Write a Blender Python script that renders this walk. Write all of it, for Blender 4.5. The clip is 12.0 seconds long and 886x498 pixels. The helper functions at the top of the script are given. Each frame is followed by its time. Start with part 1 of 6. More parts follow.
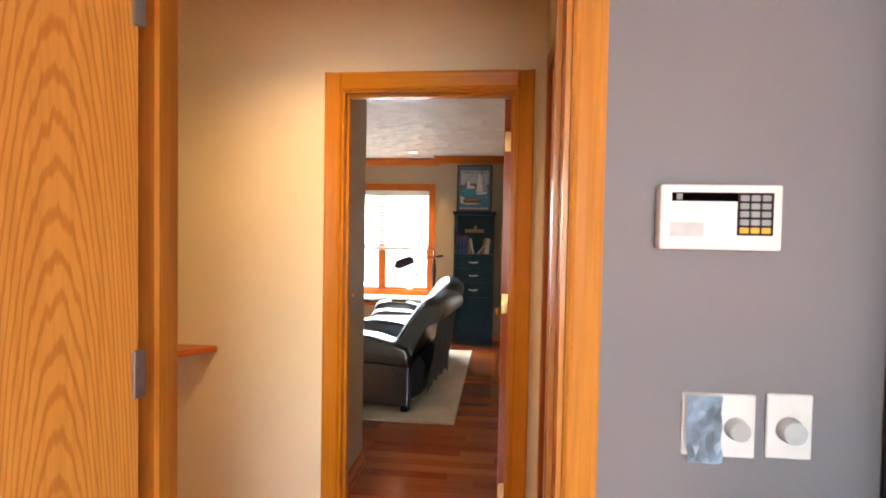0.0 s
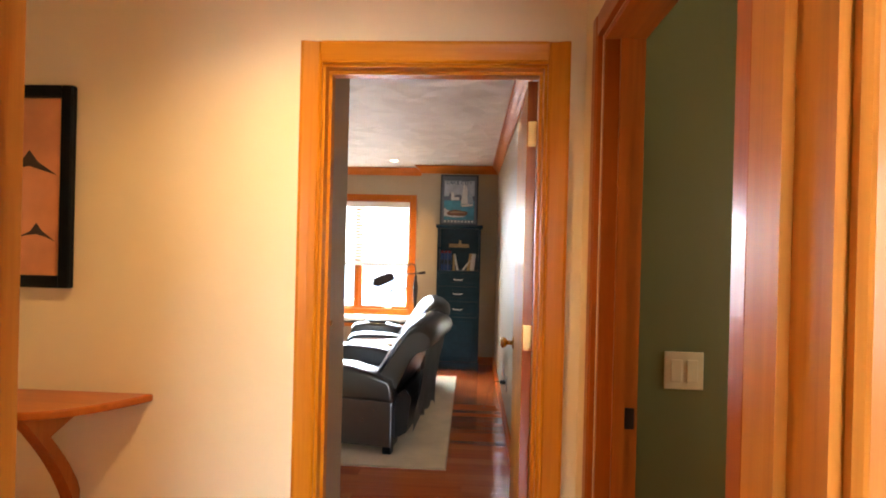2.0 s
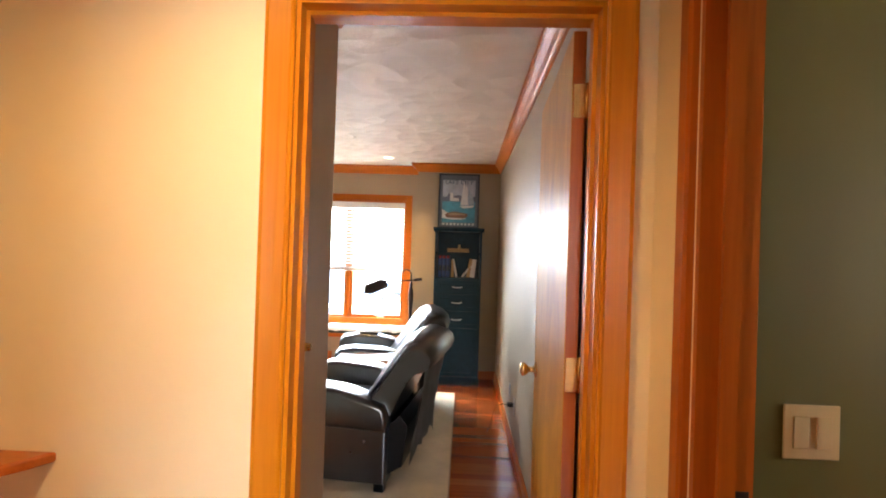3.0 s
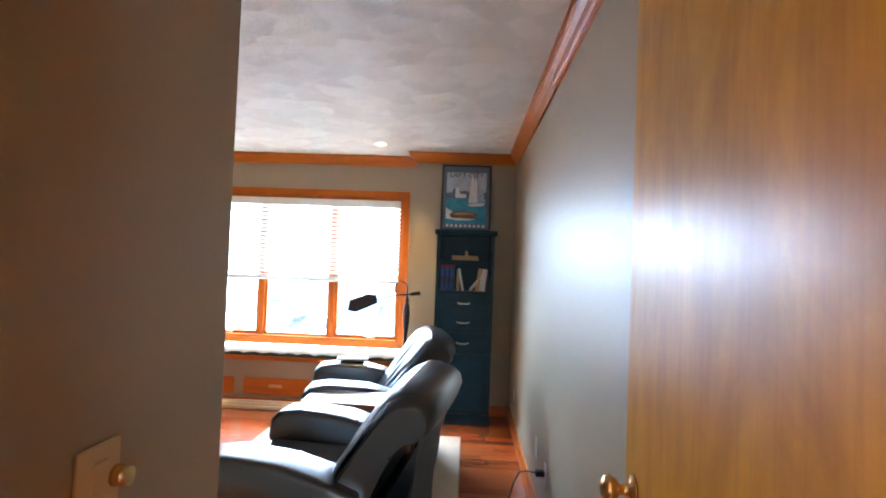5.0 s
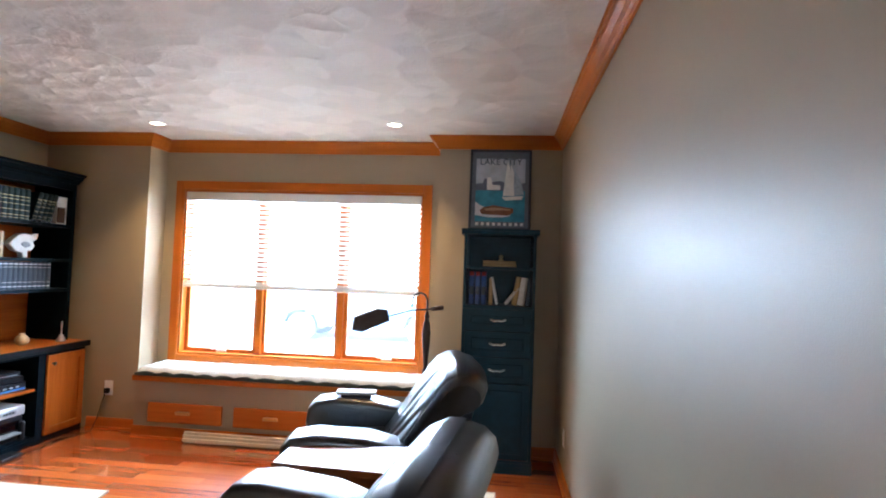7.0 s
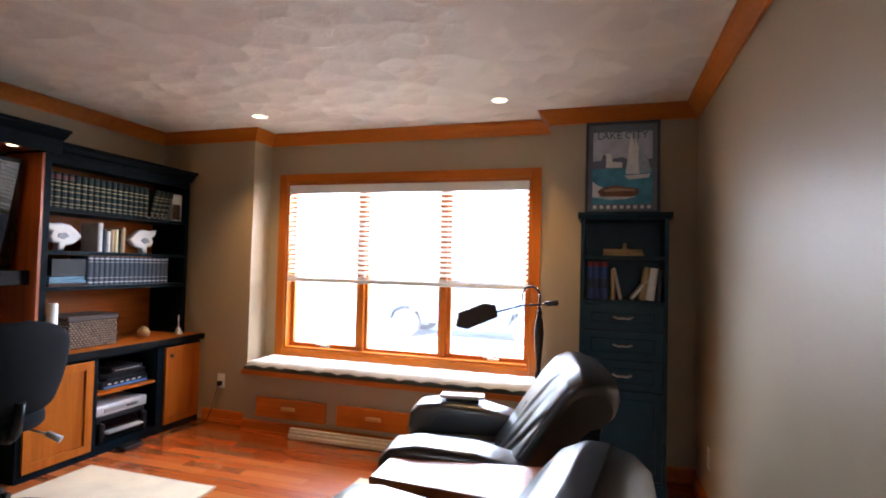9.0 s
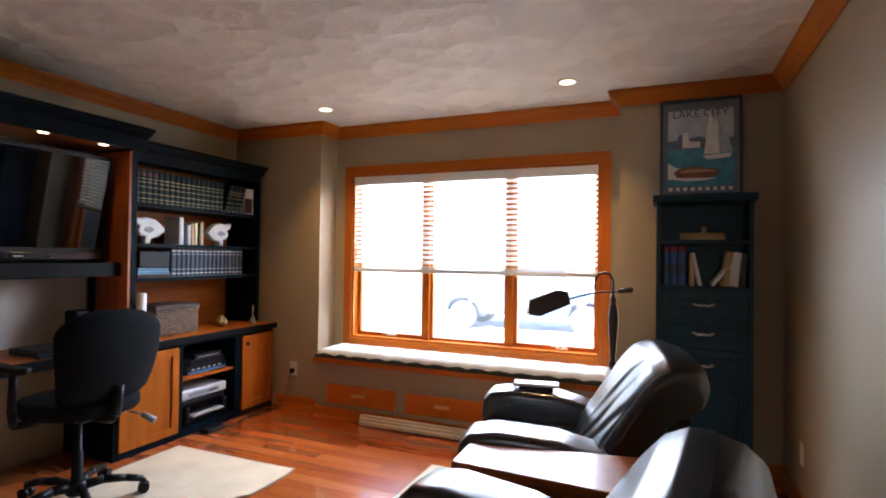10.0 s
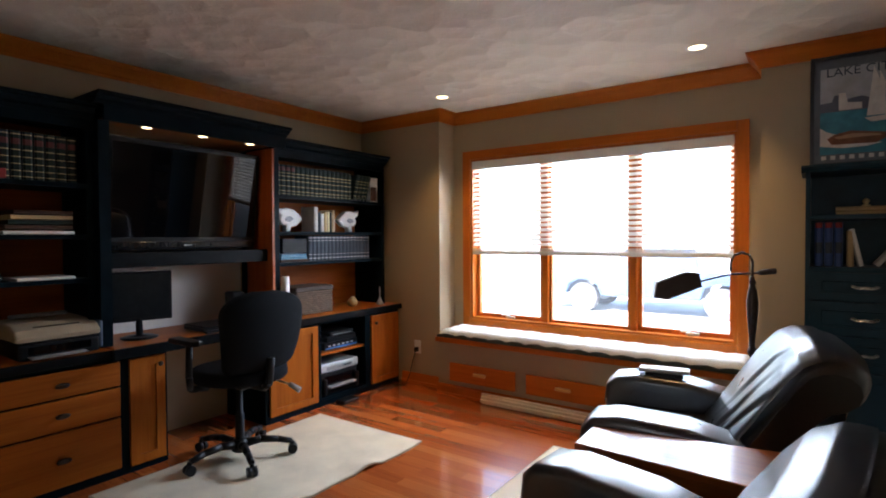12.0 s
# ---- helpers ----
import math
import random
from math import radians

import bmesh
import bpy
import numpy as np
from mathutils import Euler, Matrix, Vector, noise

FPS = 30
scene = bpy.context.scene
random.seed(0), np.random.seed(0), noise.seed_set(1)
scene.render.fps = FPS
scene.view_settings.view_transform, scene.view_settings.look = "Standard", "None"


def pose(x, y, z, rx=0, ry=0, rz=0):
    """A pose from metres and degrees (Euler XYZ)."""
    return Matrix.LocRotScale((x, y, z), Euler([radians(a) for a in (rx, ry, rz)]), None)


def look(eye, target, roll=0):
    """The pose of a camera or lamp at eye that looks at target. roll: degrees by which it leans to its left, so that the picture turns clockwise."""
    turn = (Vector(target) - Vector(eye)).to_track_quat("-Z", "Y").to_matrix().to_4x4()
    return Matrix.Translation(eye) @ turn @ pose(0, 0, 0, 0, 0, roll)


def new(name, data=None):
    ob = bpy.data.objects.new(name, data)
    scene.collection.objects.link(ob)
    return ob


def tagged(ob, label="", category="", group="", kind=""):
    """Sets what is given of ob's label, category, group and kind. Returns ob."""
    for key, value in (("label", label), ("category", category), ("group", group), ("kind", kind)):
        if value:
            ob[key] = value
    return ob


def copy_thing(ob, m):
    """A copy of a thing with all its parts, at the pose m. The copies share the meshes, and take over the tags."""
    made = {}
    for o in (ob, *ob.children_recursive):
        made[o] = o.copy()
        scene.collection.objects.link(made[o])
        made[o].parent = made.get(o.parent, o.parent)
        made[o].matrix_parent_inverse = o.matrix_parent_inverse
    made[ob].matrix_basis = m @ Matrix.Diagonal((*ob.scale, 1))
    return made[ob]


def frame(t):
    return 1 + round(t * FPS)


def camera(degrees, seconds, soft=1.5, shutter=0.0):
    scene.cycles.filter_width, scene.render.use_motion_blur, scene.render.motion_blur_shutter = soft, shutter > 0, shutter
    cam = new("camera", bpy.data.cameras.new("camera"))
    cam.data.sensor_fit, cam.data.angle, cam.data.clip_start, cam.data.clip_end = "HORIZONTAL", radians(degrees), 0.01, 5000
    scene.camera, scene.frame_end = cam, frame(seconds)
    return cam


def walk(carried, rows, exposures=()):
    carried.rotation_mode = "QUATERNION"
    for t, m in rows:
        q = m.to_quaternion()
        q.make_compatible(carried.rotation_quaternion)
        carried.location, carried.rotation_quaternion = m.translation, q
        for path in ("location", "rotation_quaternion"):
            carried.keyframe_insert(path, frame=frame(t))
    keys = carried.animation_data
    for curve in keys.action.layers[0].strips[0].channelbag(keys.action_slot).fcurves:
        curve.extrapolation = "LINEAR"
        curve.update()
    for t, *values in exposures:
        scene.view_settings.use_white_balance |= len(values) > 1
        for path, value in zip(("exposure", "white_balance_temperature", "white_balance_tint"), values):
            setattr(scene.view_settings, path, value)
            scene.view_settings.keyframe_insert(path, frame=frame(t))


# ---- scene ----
PATH = [
    (0, pose(0.115, -0.144, 1.432, 88.23, -1.03, 6.14)),
    (0.7, pose(0.045, -0.057, 1.441, 88.98, -0.42, 5.01)),
    (1.5, pose(-0.031, 0.132, 1.438, 89.55, -1.00, 3.55)),
    (2, pose(-0.063, 0.347, 1.430, 89.89, -1.39, 3.07)),
    (2.5, pose(-0.098, 0.564, 1.426, 90.18, -1.55, 2.70)),
    (3, pose(-0.151, 0.832, 1.428, 90.43, -1.84, 2.23)),
    (5, pose(-0.197, 1.902, 1.410, 91.51, -2.18, 2.55)),
    (5.5, pose(-0.211, 2.136, 1.396, 91.92, -1.97, 2.66)),
    (6, pose(-0.184, 2.358, 1.394, 92.08, -1.92, 3.56)),
    (6.5, pose(-0.155, 2.569, 1.389, 92.36, -1.91, 5.02)),
    (7, pose(-0.214, 2.801, 1.403, 92.27, -2.01, 6.03)),
    (9, pose(-0.321, 3.156, 1.357, 91.69, -1.47, 17.00)),
    (9.5, pose(-0.373, 3.162, 1.349, 91.16, -1.01, 19.88)),
    (10.5, pose(-0.435, 3.121, 1.304, 90.41, -0.57, 25.86)),
    (11.2, pose(-0.434, 3.104, 1.301, 89.70, -0.15, 30.37)),
    (12, pose(-0.408, 3.109, 1.331, 88.77, 0.35, 35.39)),
]
EXPOSURES = [(0.0, 3.88, 6300, 10), (1.5, 4.04, 6550, 13), (3.2, 4.12, 6450, 13), (4.8, 3.96, 5250, 6), (6.0, 3.84, 5150, 6), (7.2, 3.6, 5350, 10), (8.8, 3.06, 6200, 19), (10.5, 2.70, 6200, 17), (12.0, 2.46, 6100, 14)]
cam = camera(80.0, 12.0, soft=1.9)
walk(cam, PATH, EXPOSURES)

# ---- world and large lights ----
world = bpy.data.worlds.new("sky")
scene.world = world
world.use_nodes = True
_wn = world.node_tree.nodes
_sky = _wn.new("ShaderNodeTexSky")
_sky.sky_type, _sky.sun_disc = "NISHITA", False
_sky.sun_elevation, _sky.sun_rotation = radians(41), radians(163)
world.node_tree.links.new(_sky.outputs[0], _wn["Background"].inputs[0])
_wn["Background"].inputs[1].default_value = 0.15


def lamp(name, kind, place, target, power, colour, **more):
    data = bpy.data.lights.new(name, kind)
    data.energy, data.color = power, colour
    for key, value in more.items():
        if key == "size":
            if kind == "AREA":
                data.shape, data.size, data.size_y = "RECTANGLE", value[0], value[1]
            else:
                data.shadow_soft_size = value
        elif key == "cone":
            data.spot_size, data.spot_blend = radians(value), 0.9
        elif key == "angle":
            data.angle = radians(value)
    ob = new(name, data)
    ob.matrix_world = look(place, target)
    return ob


lamp("sun", "SUN", (-4, -10, 9), (-1, 0, 0), 5.0, (1.0, 0.95, 0.88), angle=0.5)
WARM = (1.0, 0.62, 0.26)
lamp("window_daylight", "AREA", (-1.906, 7.66, 1.78), (-1.906, 5.9, 0.2), 36, (0.77, 0.885, 1.0), size=(2.1, 0.9))
lamp("hall_can_light", "SPOT", (-0.58, 1.46, 2.43), (-0.62, 1.56, 0), 5.3, WARM, size=0.06, cone=138)
lamp("study_window_daylight", "AREA", (0.6, -2.72, 1.4), (0.6, 0, 1.3), 0.66, (0.95, 0.93, 1.0), size=(1.5, 1.2))
# added fill lamp that brightens the olive wall; no source is known there
lamp("bath_fill_light", "AREA", (2.45, 1.45, 1.5), (0.4, 1.5, 1.2), 0.44, (1.0, 0.88, 0.62), size=(0.6, 0.8))
for cx in (-2.85, -1.0):
    lamp("ceiling_can_light", "SPOT", (cx, 6.55, 2.44), (cx, 6.62, 0), 12, WARM, size=0.04, cone=95)
for cy in (4.66, 5.01, 5.36):
    lamp("puck_light_glow", "SPOT", (-3.66, cy, 1.99), (-3.66, cy, 0), 0.3, WARM, size=0.025, cone=110)

# ---- materials ----


def material(name):
    m = bpy.data.materials.new(name)
    m.use_nodes = True
    n, l = m.node_tree.nodes, m.node_tree.links
    return m, n, l, n["Principled BSDF"]


def ramp(n, l, source, stops):
    r = n.new("ShaderNodeValToRGB")
    e = r.color_ramp.elements
    while len(e) < len(stops):
        e.new(0.5)
    for k, (at, c) in enumerate(stops):
        e[k].position, e[k].color = at, (*c, 1)
    l.new(source, r.inputs[0])
    return r.outputs[0]


def coords(n, l, scale=(1, 1, 1), shift=(0, 0, 0)):
    t, mp = n.new("ShaderNodeTexCoord"), n.new("ShaderNodeMapping")
    mp.inputs["Location"].default_value = shift
    mp.inputs["Scale"].default_value = scale
    l.new(t.outputs["Object"], mp.inputs[0])
    return mp.outputs[0]


def noise_tex(n, l, vec, scale, detail=4, rough=0.55, distort=0.0):
    t = n.new("ShaderNodeTexNoise")
    t.inputs["Scale"].default_value, t.inputs["Detail"].default_value = scale, detail
    t.inputs["Roughness"].default_value, t.inputs["Distortion"].default_value = rough, distort
    l.new(vec, t.inputs["Vector"])
    return t.outputs[0]


def bump(n, l, p, height, strength, distance=0.01):
    b = n.new("ShaderNodeBump")
    b.inputs["Strength"].default_value, b.inputs["Distance"].default_value = strength, distance
    l.new(height, b.inputs["Height"])
    l.new(b.outputs[0], p.inputs["Normal"])


def mixed(n, l, a, b, fac, kind="MIX"):
    m = n.new("ShaderNodeMix")
    m.data_type, m.blend_type = "RGBA", kind
    for socket, value in ((m.inputs[0], fac), (m.inputs[6], a), (m.inputs[7], b)):
        if isinstance(value, (int, float)):
            socket.default_value = value
        elif isinstance(value, tuple):
            socket.default_value = (*value, 1)
        else:
            l.new(value, socket)
    return m.outputs[2]


def mul(c, k):
    return tuple(min(1, v * k) for v in c)


def paint(name, colour, rough=0.6, vary=0.06, grain=0.15, scale=260):
    """Rolled wall paint with a fine stipple and faint unevenness."""
    m, n, l, p = material(name)
    v = coords(n, l)
    l.new(ramp(n, l, noise_tex(n, l, v, 1.3, 5), [(0.3, mul(colour, 1 - vary)), (0.7, mul(colour, 1 + vary))]), p.inputs["Base Color"])
    p.inputs["Roughness"].default_value = rough
    bump(n, l, p, noise_tex(n, l, v, scale, 2), grain, 0.002)
    return m


def wood(name, light, dark, axis="z", rough=0.3, coat=0.3, grain=1.0, cathedral=0.0, spec=0.5, freq=14.0, figure=0.0):
    """Varnished timber: long fibres along one axis, broad growth bands, pores."""
    m, n, l, p = material(name)
    k = {"x": 0, "y": 1, "z": 2}[axis]
    s1 = [freq] * 3
    s1[k] = freq * 0.065 if not figure else freq * 0.22
    s2 = [90.0] * 3
    s2[k] = 2.5
    broad = noise_tex(n, l, coords(n, l, s1), 1.0, 5, 0.6, 1.2)
    fine = noise_tex(n, l, coords(n, l, s2), 1.0, 3, 0.6)
    col = ramp(n, l, broad, [(0.32, dark), (0.5, tuple((a + b) / 2 for a, b in zip(light, dark))), (0.68, light)])
    if figure:
        s4 = [3.0] * 3
        s4[k] = 1.5
        blot = ramp(n, l, noise_tex(n, l, coords(n, l, s4, (3, 1, 2)), 1.0, 5, 0.62, 1.6), [(0.36, (0.74, 0.68, 0.6)), (0.62, (1, 1, 1))])
        col = mixed(n, l, col, blot, figure, "MULTIPLY")
    if cathedral:
        w = n.new("ShaderNodeTexWave")
        w.wave_type, w.rings_direction = "RINGS", "SPHERICAL"
        s3 = [6.5] * 3
        s3[k] = 0.5
        mp = coords(n, l, s3, (0, 0.9, -0.1))
        l.new(mp, w.inputs["Vector"])
        w.inputs["Scale"].default_value, w.inputs["Distortion"].default_value = 8.5, 3.2
        w.inputs["Detail"].default_value, w.inputs["Detail Scale"].default_value = 2.5, 1.1
        rings = ramp(n, l, w.outputs[1], [(0.06, dark), (0.42, light)])
        col = mixed(n, l, col, rings, cathedral)
    pores = ramp(n, l, fine, [(0.35, (0.62, 0.55, 0.5)), (0.55, (1, 1, 1))])
    col = mixed(n, l, col, pores, 0.55 * grain, "MULTIPLY")
    info = n.new("ShaderNodeObjectInfo")
    tone = ramp(n, l, info.outputs["Random"], [(0, (0.9, 0.88, 0.86)), (1, (1.0, 1.0, 1.0))])
    l.new(mixed(n, l, col, tone, 1.0, "MULTIPLY"), p.inputs["Base Color"])
    p.inputs["Roughness"].default_value = rough
    p.inputs["Specular IOR Level"].default_value = spec
    p.inputs["Coat Weight"].default_value, p.inputs["Coat Roughness"].default_value = coat, 0.12
    bump(n, l, p, fine, 0.12 * grain, 0.002)
    return m


def plain(name, colour, rough=0.5, metal=0.0, vary=0.1, scale=30, grain=0.05, coat=0.0, emit=0.0, glow=None, spec=0.5):
    m, n, l, p = material(name)
    p.inputs["Specular IOR Level"].default_value = spec
    v = coords(n, l)
    f = noise_tex(n, l, v, scale, 4)
    l.new(ramp(n, l, f, [(0.3, mul(colour, 1 - vary)), (0.7, mul(colour, 1 + vary))]), p.inputs["Base Color"])
    p.inputs["Roughness"].default_value, p.inputs["Metallic"].default_value = rough, metal
    p.inputs["Coat Weight"].default_value = coat
    if emit:
        p.inputs["Emission Color"].default_value = (*(glow or colour), 1)
        p.inputs["Emission Strength"].default_value = emit
    if grain:
        bump(n, l, p, f, grain, 0.003)
    return m


OAK, OAK_D = (0.60, 0.262, 0.040), (0.48, 0.182, 0.020)
CHERRY, CHERRY_D = (0.46, 0.125, 0.014), (0.34, 0.078, 0.007)
oak = {a: wood("honey_oak_" + a, OAK, OAK_D, a, 0.34, 0.12, 0.6, 0.0, 0.3) for a in "xyz"}
trim_wood = {a: wood("amber_trim_" + a, (0.58, 0.16, 0.014), (0.48, 0.12, 0.008), a, 0.3, 0.06, 0.4, 0.0, 0.22) for a in "xyz"}
# yellower copy of the trim, with the hall's warm lamplight put into its colour
hall_lit_trim = {a: wood("amber_hall_lit_trim_" + a, (0.64, 0.245, 0.010), (0.55, 0.19, 0.006), a, 0.34, 0.04, 0.35, 0.0, 0.2) for a in "xyz"}
crown_wood = wood("satin_crown_wood", (0.60, 0.175, 0.012), (0.51, 0.135, 0.008), "x", 0.34, 0.0, 0.25, 0.0, 0.2)
red_wood = {a: wood("reddish_trim_" + a, CHERRY, CHERRY_D, a, 0.28, 0.25, 0.5, 0.0, 0.35) for a in "xyz"}
desk_wood = {a: wood("cherry_panel_" + a, (0.44, 0.125, 0.011), (0.33, 0.08, 0.006), a, 0.45, 0.03, 0.6, 0.0, 0.15) for a in "xyz"}
pale_oak = wood("pale_oak_handle", (0.74, 0.42, 0.14), (0.6, 0.3, 0.08), "x", 0.35, 0.3, 0.5)
oak_face = wood("oak_door_veneer", (0.66, 0.30, 0.055), (0.50, 0.19, 0.026), "z", 0.42, 0.08, 0.6, 0.8, 0.3)
birch_face = wood("maple_door_veneer", (0.70, 0.34, 0.03), (0.54, 0.23, 0.014), "z", 0.34, 0.0, 0.35, 0.0, 0.14, 5.0, 1.0)
cream = paint("cream_wall_paint", (0.82, 0.71, 0.48), 0.55)
taupe = paint("taupe_wall_paint", (0.385, 0.305, 0.195), 0.44, 0.04)
slate = paint("slate_wall_paint", (0.195, 0.19, 0.208), 0.6, 0.05)
olive = paint("olive_wall_paint", (0.155, 0.126, 0.027), 0.5, 0.06)
white_ceiling = paint("white_ceiling_paint", (0.82, 0.8, 0.76), 0.8)
teal = plain("dark_teal_paint", (0.0025, 0.0075, 0.0115), 0.45, vary=0.25, scale=12, spec=0.06)
teal_light = plain("blue_teal_paint", (0.006, 0.034, 0.055), 0.42, vary=0.2, scale=12, spec=0.2)
black_wood = plain("black_stained_wood", (0.004, 0.0055, 0.007), 0.42, vary=0.3, scale=25, spec=0.1)
dark_brown = plain("dark_brown_wood", (0.03, 0.018, 0.012), 0.35, vary=0.3, scale=20)
brass = plain("brass", (0.75, 0.5, 0.2), 0.25, 1.0, vary=0.08)
steel = plain("brushed_steel", (0.6, 0.58, 0.55), 0.35, 1.0, vary=0.08)
bright_nickel = plain("bright_nickel", (0.86, 0.85, 0.82), 0.28, 1.0, vary=0.04)
dull_steel = plain("dull_nickel", (0.22, 0.19, 0.16), 0.55, 0.7, vary=0.1)
bronze = plain("dark_bronze", (0.06, 0.045, 0.04), 0.4, 0.8)
white_plastic = plain("white_plastic", (0.8, 0.8, 0.78), 0.4, vary=0.02)
ivory_plastic = plain("ivory_plastic", (0.68, 0.50, 0.25), 0.4, vary=0.02)
black_plastic = plain("black_plastic", (0.006, 0.007, 0.009), 0.42, vary=0.2, spec=0.25)
gloss_black = plain("gloss_black_screen", (0.002, 0.002, 0.003), 0.03, vary=0.1, grain=0, spec=0.34)
grey_plastic = plain("grey_plastic", (0.3, 0.31, 0.32), 0.45)
silver_plastic = plain("silver_plastic", (0.55, 0.56, 0.57), 0.35, 0.4)
heater_paint = plain("beige_enamel", (0.74, 0.67, 0.54), 0.4, vary=0.05)
paper = plain("paper", (0.78, 0.76, 0.7), 0.8, vary=0.04)
lamp_glow = plain("lit_lamp_lens", (1.0, 0.9, 0.7), 0.5, emit=1.2, glow=(1.0, 0.74, 0.40), grain=0)
blind_white = plain("white_blind", (0.82, 0.8, 0.75), 0.5, vary=0.02)


def slat_material():
    """Thin white slat that lets part of the daylight through."""
    m, n, l, p = material("thin_white_slat")
    p.inputs["Base Color"].default_value, p.inputs["Roughness"].default_value = (0.82, 0.8, 0.75, 1), 0.5
    tr, mx = n.new("ShaderNodeBsdfTranslucent"), n.new("ShaderNodeMixShader")
    tr.inputs[0].default_value = (0.86, 0.83, 0.76, 1)
    mx.inputs[0].default_value = 0.5
    l.new(p.outputs[0], mx.inputs[1])
    l.new(tr.outputs[0], mx.inputs[2])
    l.new(mx.outputs[0], n["Material Output"].inputs[0])
    return m


slat_white = slat_material()


def leather_material():
    m, n, l, p = material("black_leather")
    v = coords(n, l)
    vor = n.new("ShaderNodeTexVoronoi")
    vor.inputs["Scale"].default_value = 160
    l.new(v, vor.inputs["Vector"])
    l.new(ramp(n, l, noise_tex(n, l, v, 5, 5), [(0.3, (0.004, 0.004, 0.0045)), (0.72, (0.009, 0.009, 0.010))]), p.inputs["Base Color"])
    rr = ramp(n, l, noise_tex(n, l, v, 9, 4), [(0.3, (0.27, 0.27, 0.27)), (0.7, (0.32, 0.32, 0.32))])
    l.new(rr, p.inputs["Roughness"])
    p.inputs["Specular IOR Level"].default_value = 0.5
    p.inputs["Coat Weight"].default_value, p.inputs["Coat Roughness"].default_value, p.inputs["Coat IOR"].default_value = 1.0, 0.27, 1.6
    add = n.new("ShaderNodeMath")
    add.operation = "MULTIPLY_ADD"
    l.new(vor.outputs[0], add.inputs[0])
    add.inputs[1].default_value = 0.5
    l.new(noise_tex(n, l, v, 6, 2), add.inputs[2])
    bump(n, l, p, add.outputs[0], 0.02, 0.003)
    return m


def fabric(name, colour, scale=420, vary=0.25):
    m, n, l, p = material(name)
    v = coords(n, l)
    w = noise_tex(n, l, v, scale, 2)
    big = noise_tex(n, l, v, 4, 4)
    c = ramp(n, l, big, [(0.3, mul(colour, 1 - vary * 0.5)), (0.7, mul(colour, 1 + vary * 0.5))])
    l.new(mixed(n, l, c, ramp(n, l, w, [(0.35, (0.7, 0.7, 0.7)), (0.65, (1, 1, 1))]), 0.6, "MULTIPLY"), p.inputs["Base Color"])
    p.inputs["Roughness"].default_value = 0.9
    p.inputs["Specular IOR Level"].default_value = 0.15
    bump(n, l, p, w, 0.5, 0.004)
    return m


def plaster_ceiling():
    """Trowelled plaster: overlapping fan-shaped sweeps a hand wide."""
    m, n, l, p = material("trowelled_plaster")
    v = coords(n, l)
    warp = n.new("ShaderNodeTexNoise")
    warp.inputs["Scale"].default_value, warp.inputs["Detail"].default_value = 3.0, 3
    l.new(v, warp.inputs["Vector"])
    vec = n.new("ShaderNodeVectorMath")
    vec.operation = "MULTIPLY_ADD"
    l.new(warp.outputs["Color"], vec.inputs[0])
    vec.inputs[1].default_value = (0.13, 0.13, 0.0)
    l.new(v, vec.inputs[2])
    vor = n.new("ShaderNodeTexVoronoi")
    vor.feature = "SMOOTH_F1"
    vor.inputs["Smoothness"].default_value = 0.35
    vor.inputs["Scale"].default_value = 6.2
    l.new(vec.outputs[0], vor.inputs["Vector"])
    f2 = noise_tex(n, l, vec.outputs[0], 22, 4, 0.6, 0.8)
    h = n.new("ShaderNodeMath")
    h.operation = "MULTIPLY_ADD"
    l.new(f2, h.inputs[0])
    h.inputs[1].default_value = 0.25
    l.new(vor.outputs["Distance"], h.inputs[2])
    bw = n.new("ShaderNodeRGBToBW")
    l.new(vor.outputs["Color"], bw.inputs[0])
    h2 = n.new("ShaderNodeMath")
    h2.operation = "MULTIPLY_ADD"
    l.new(bw.outputs[0], h2.inputs[0])
    h2.inputs[1].default_value = 0.5
    l.new(h.outputs[0], h2.inputs[2])
    # raised sweeps get a lighter tint: the relief's light and shade put into colour
    tint = ramp(n, l, bw.outputs[0], [(0.2, (0.69, 0.635, 0.555)), (0.8, (0.79, 0.735, 0.65))])
    l.new(tint, p.inputs["Base Color"])
    p.inputs["Roughness"].default_value = 0.6
    bump(n, l, p, h2.outputs[0], 0.6, 0.036)
    return m


def plank_material():
    m, n, l, p = material("cherry_floor_plank")
    info = n.new("ShaderNodeObjectInfo")
    geo = n.new("ShaderNodeNewGeometry")
    both = n.new("ShaderNodeMath")
    both.operation = "ADD"
    l.new(info.outputs["Random"], both.inputs[0])
    l.new(geo.outputs["Random Per Island"], both.inputs[1])
    fr = n.new("ShaderNodeMath")
    fr.operation = "FRACT"
    l.new(both.outputs[0], fr.inputs[0])
    tone = ramp(n, l, fr.outputs[0], [(0.0, (0.37, 0.080, 0.016)), (0.3, (0.43, 0.100, 0.02)), (0.65, (0.48, 0.125, 0.026)), (0.9, (0.54, 0.158, 0.035)), (1.0, (0.60, 0.20, 0.05))])
    grain = noise_tex(n, l, coords(n, l, (2.2, 70, 70)), 1.0, 4, 0.6, 0.6)
    l.new(mixed(n, l, tone, ramp(n, l, grain, [(0.3, (0.6, 0.52, 0.5)), (0.65, (1, 1, 1))]), 0.7, "MULTIPLY"), p.inputs["Base Color"])
    rr = ramp(n, l, noise_tex(n, l, coords(n, l), 6, 4), [(0.3, (0.26, 0.26, 0.26)), (0.7, (0.265, 0.265, 0.265))])
    l.new(rr, p.inputs["Roughness"])
    p.inputs["Coat Weight"].default_value, p.inputs["Coat Roughness"].default_value = 1.0, 0.075
    return m


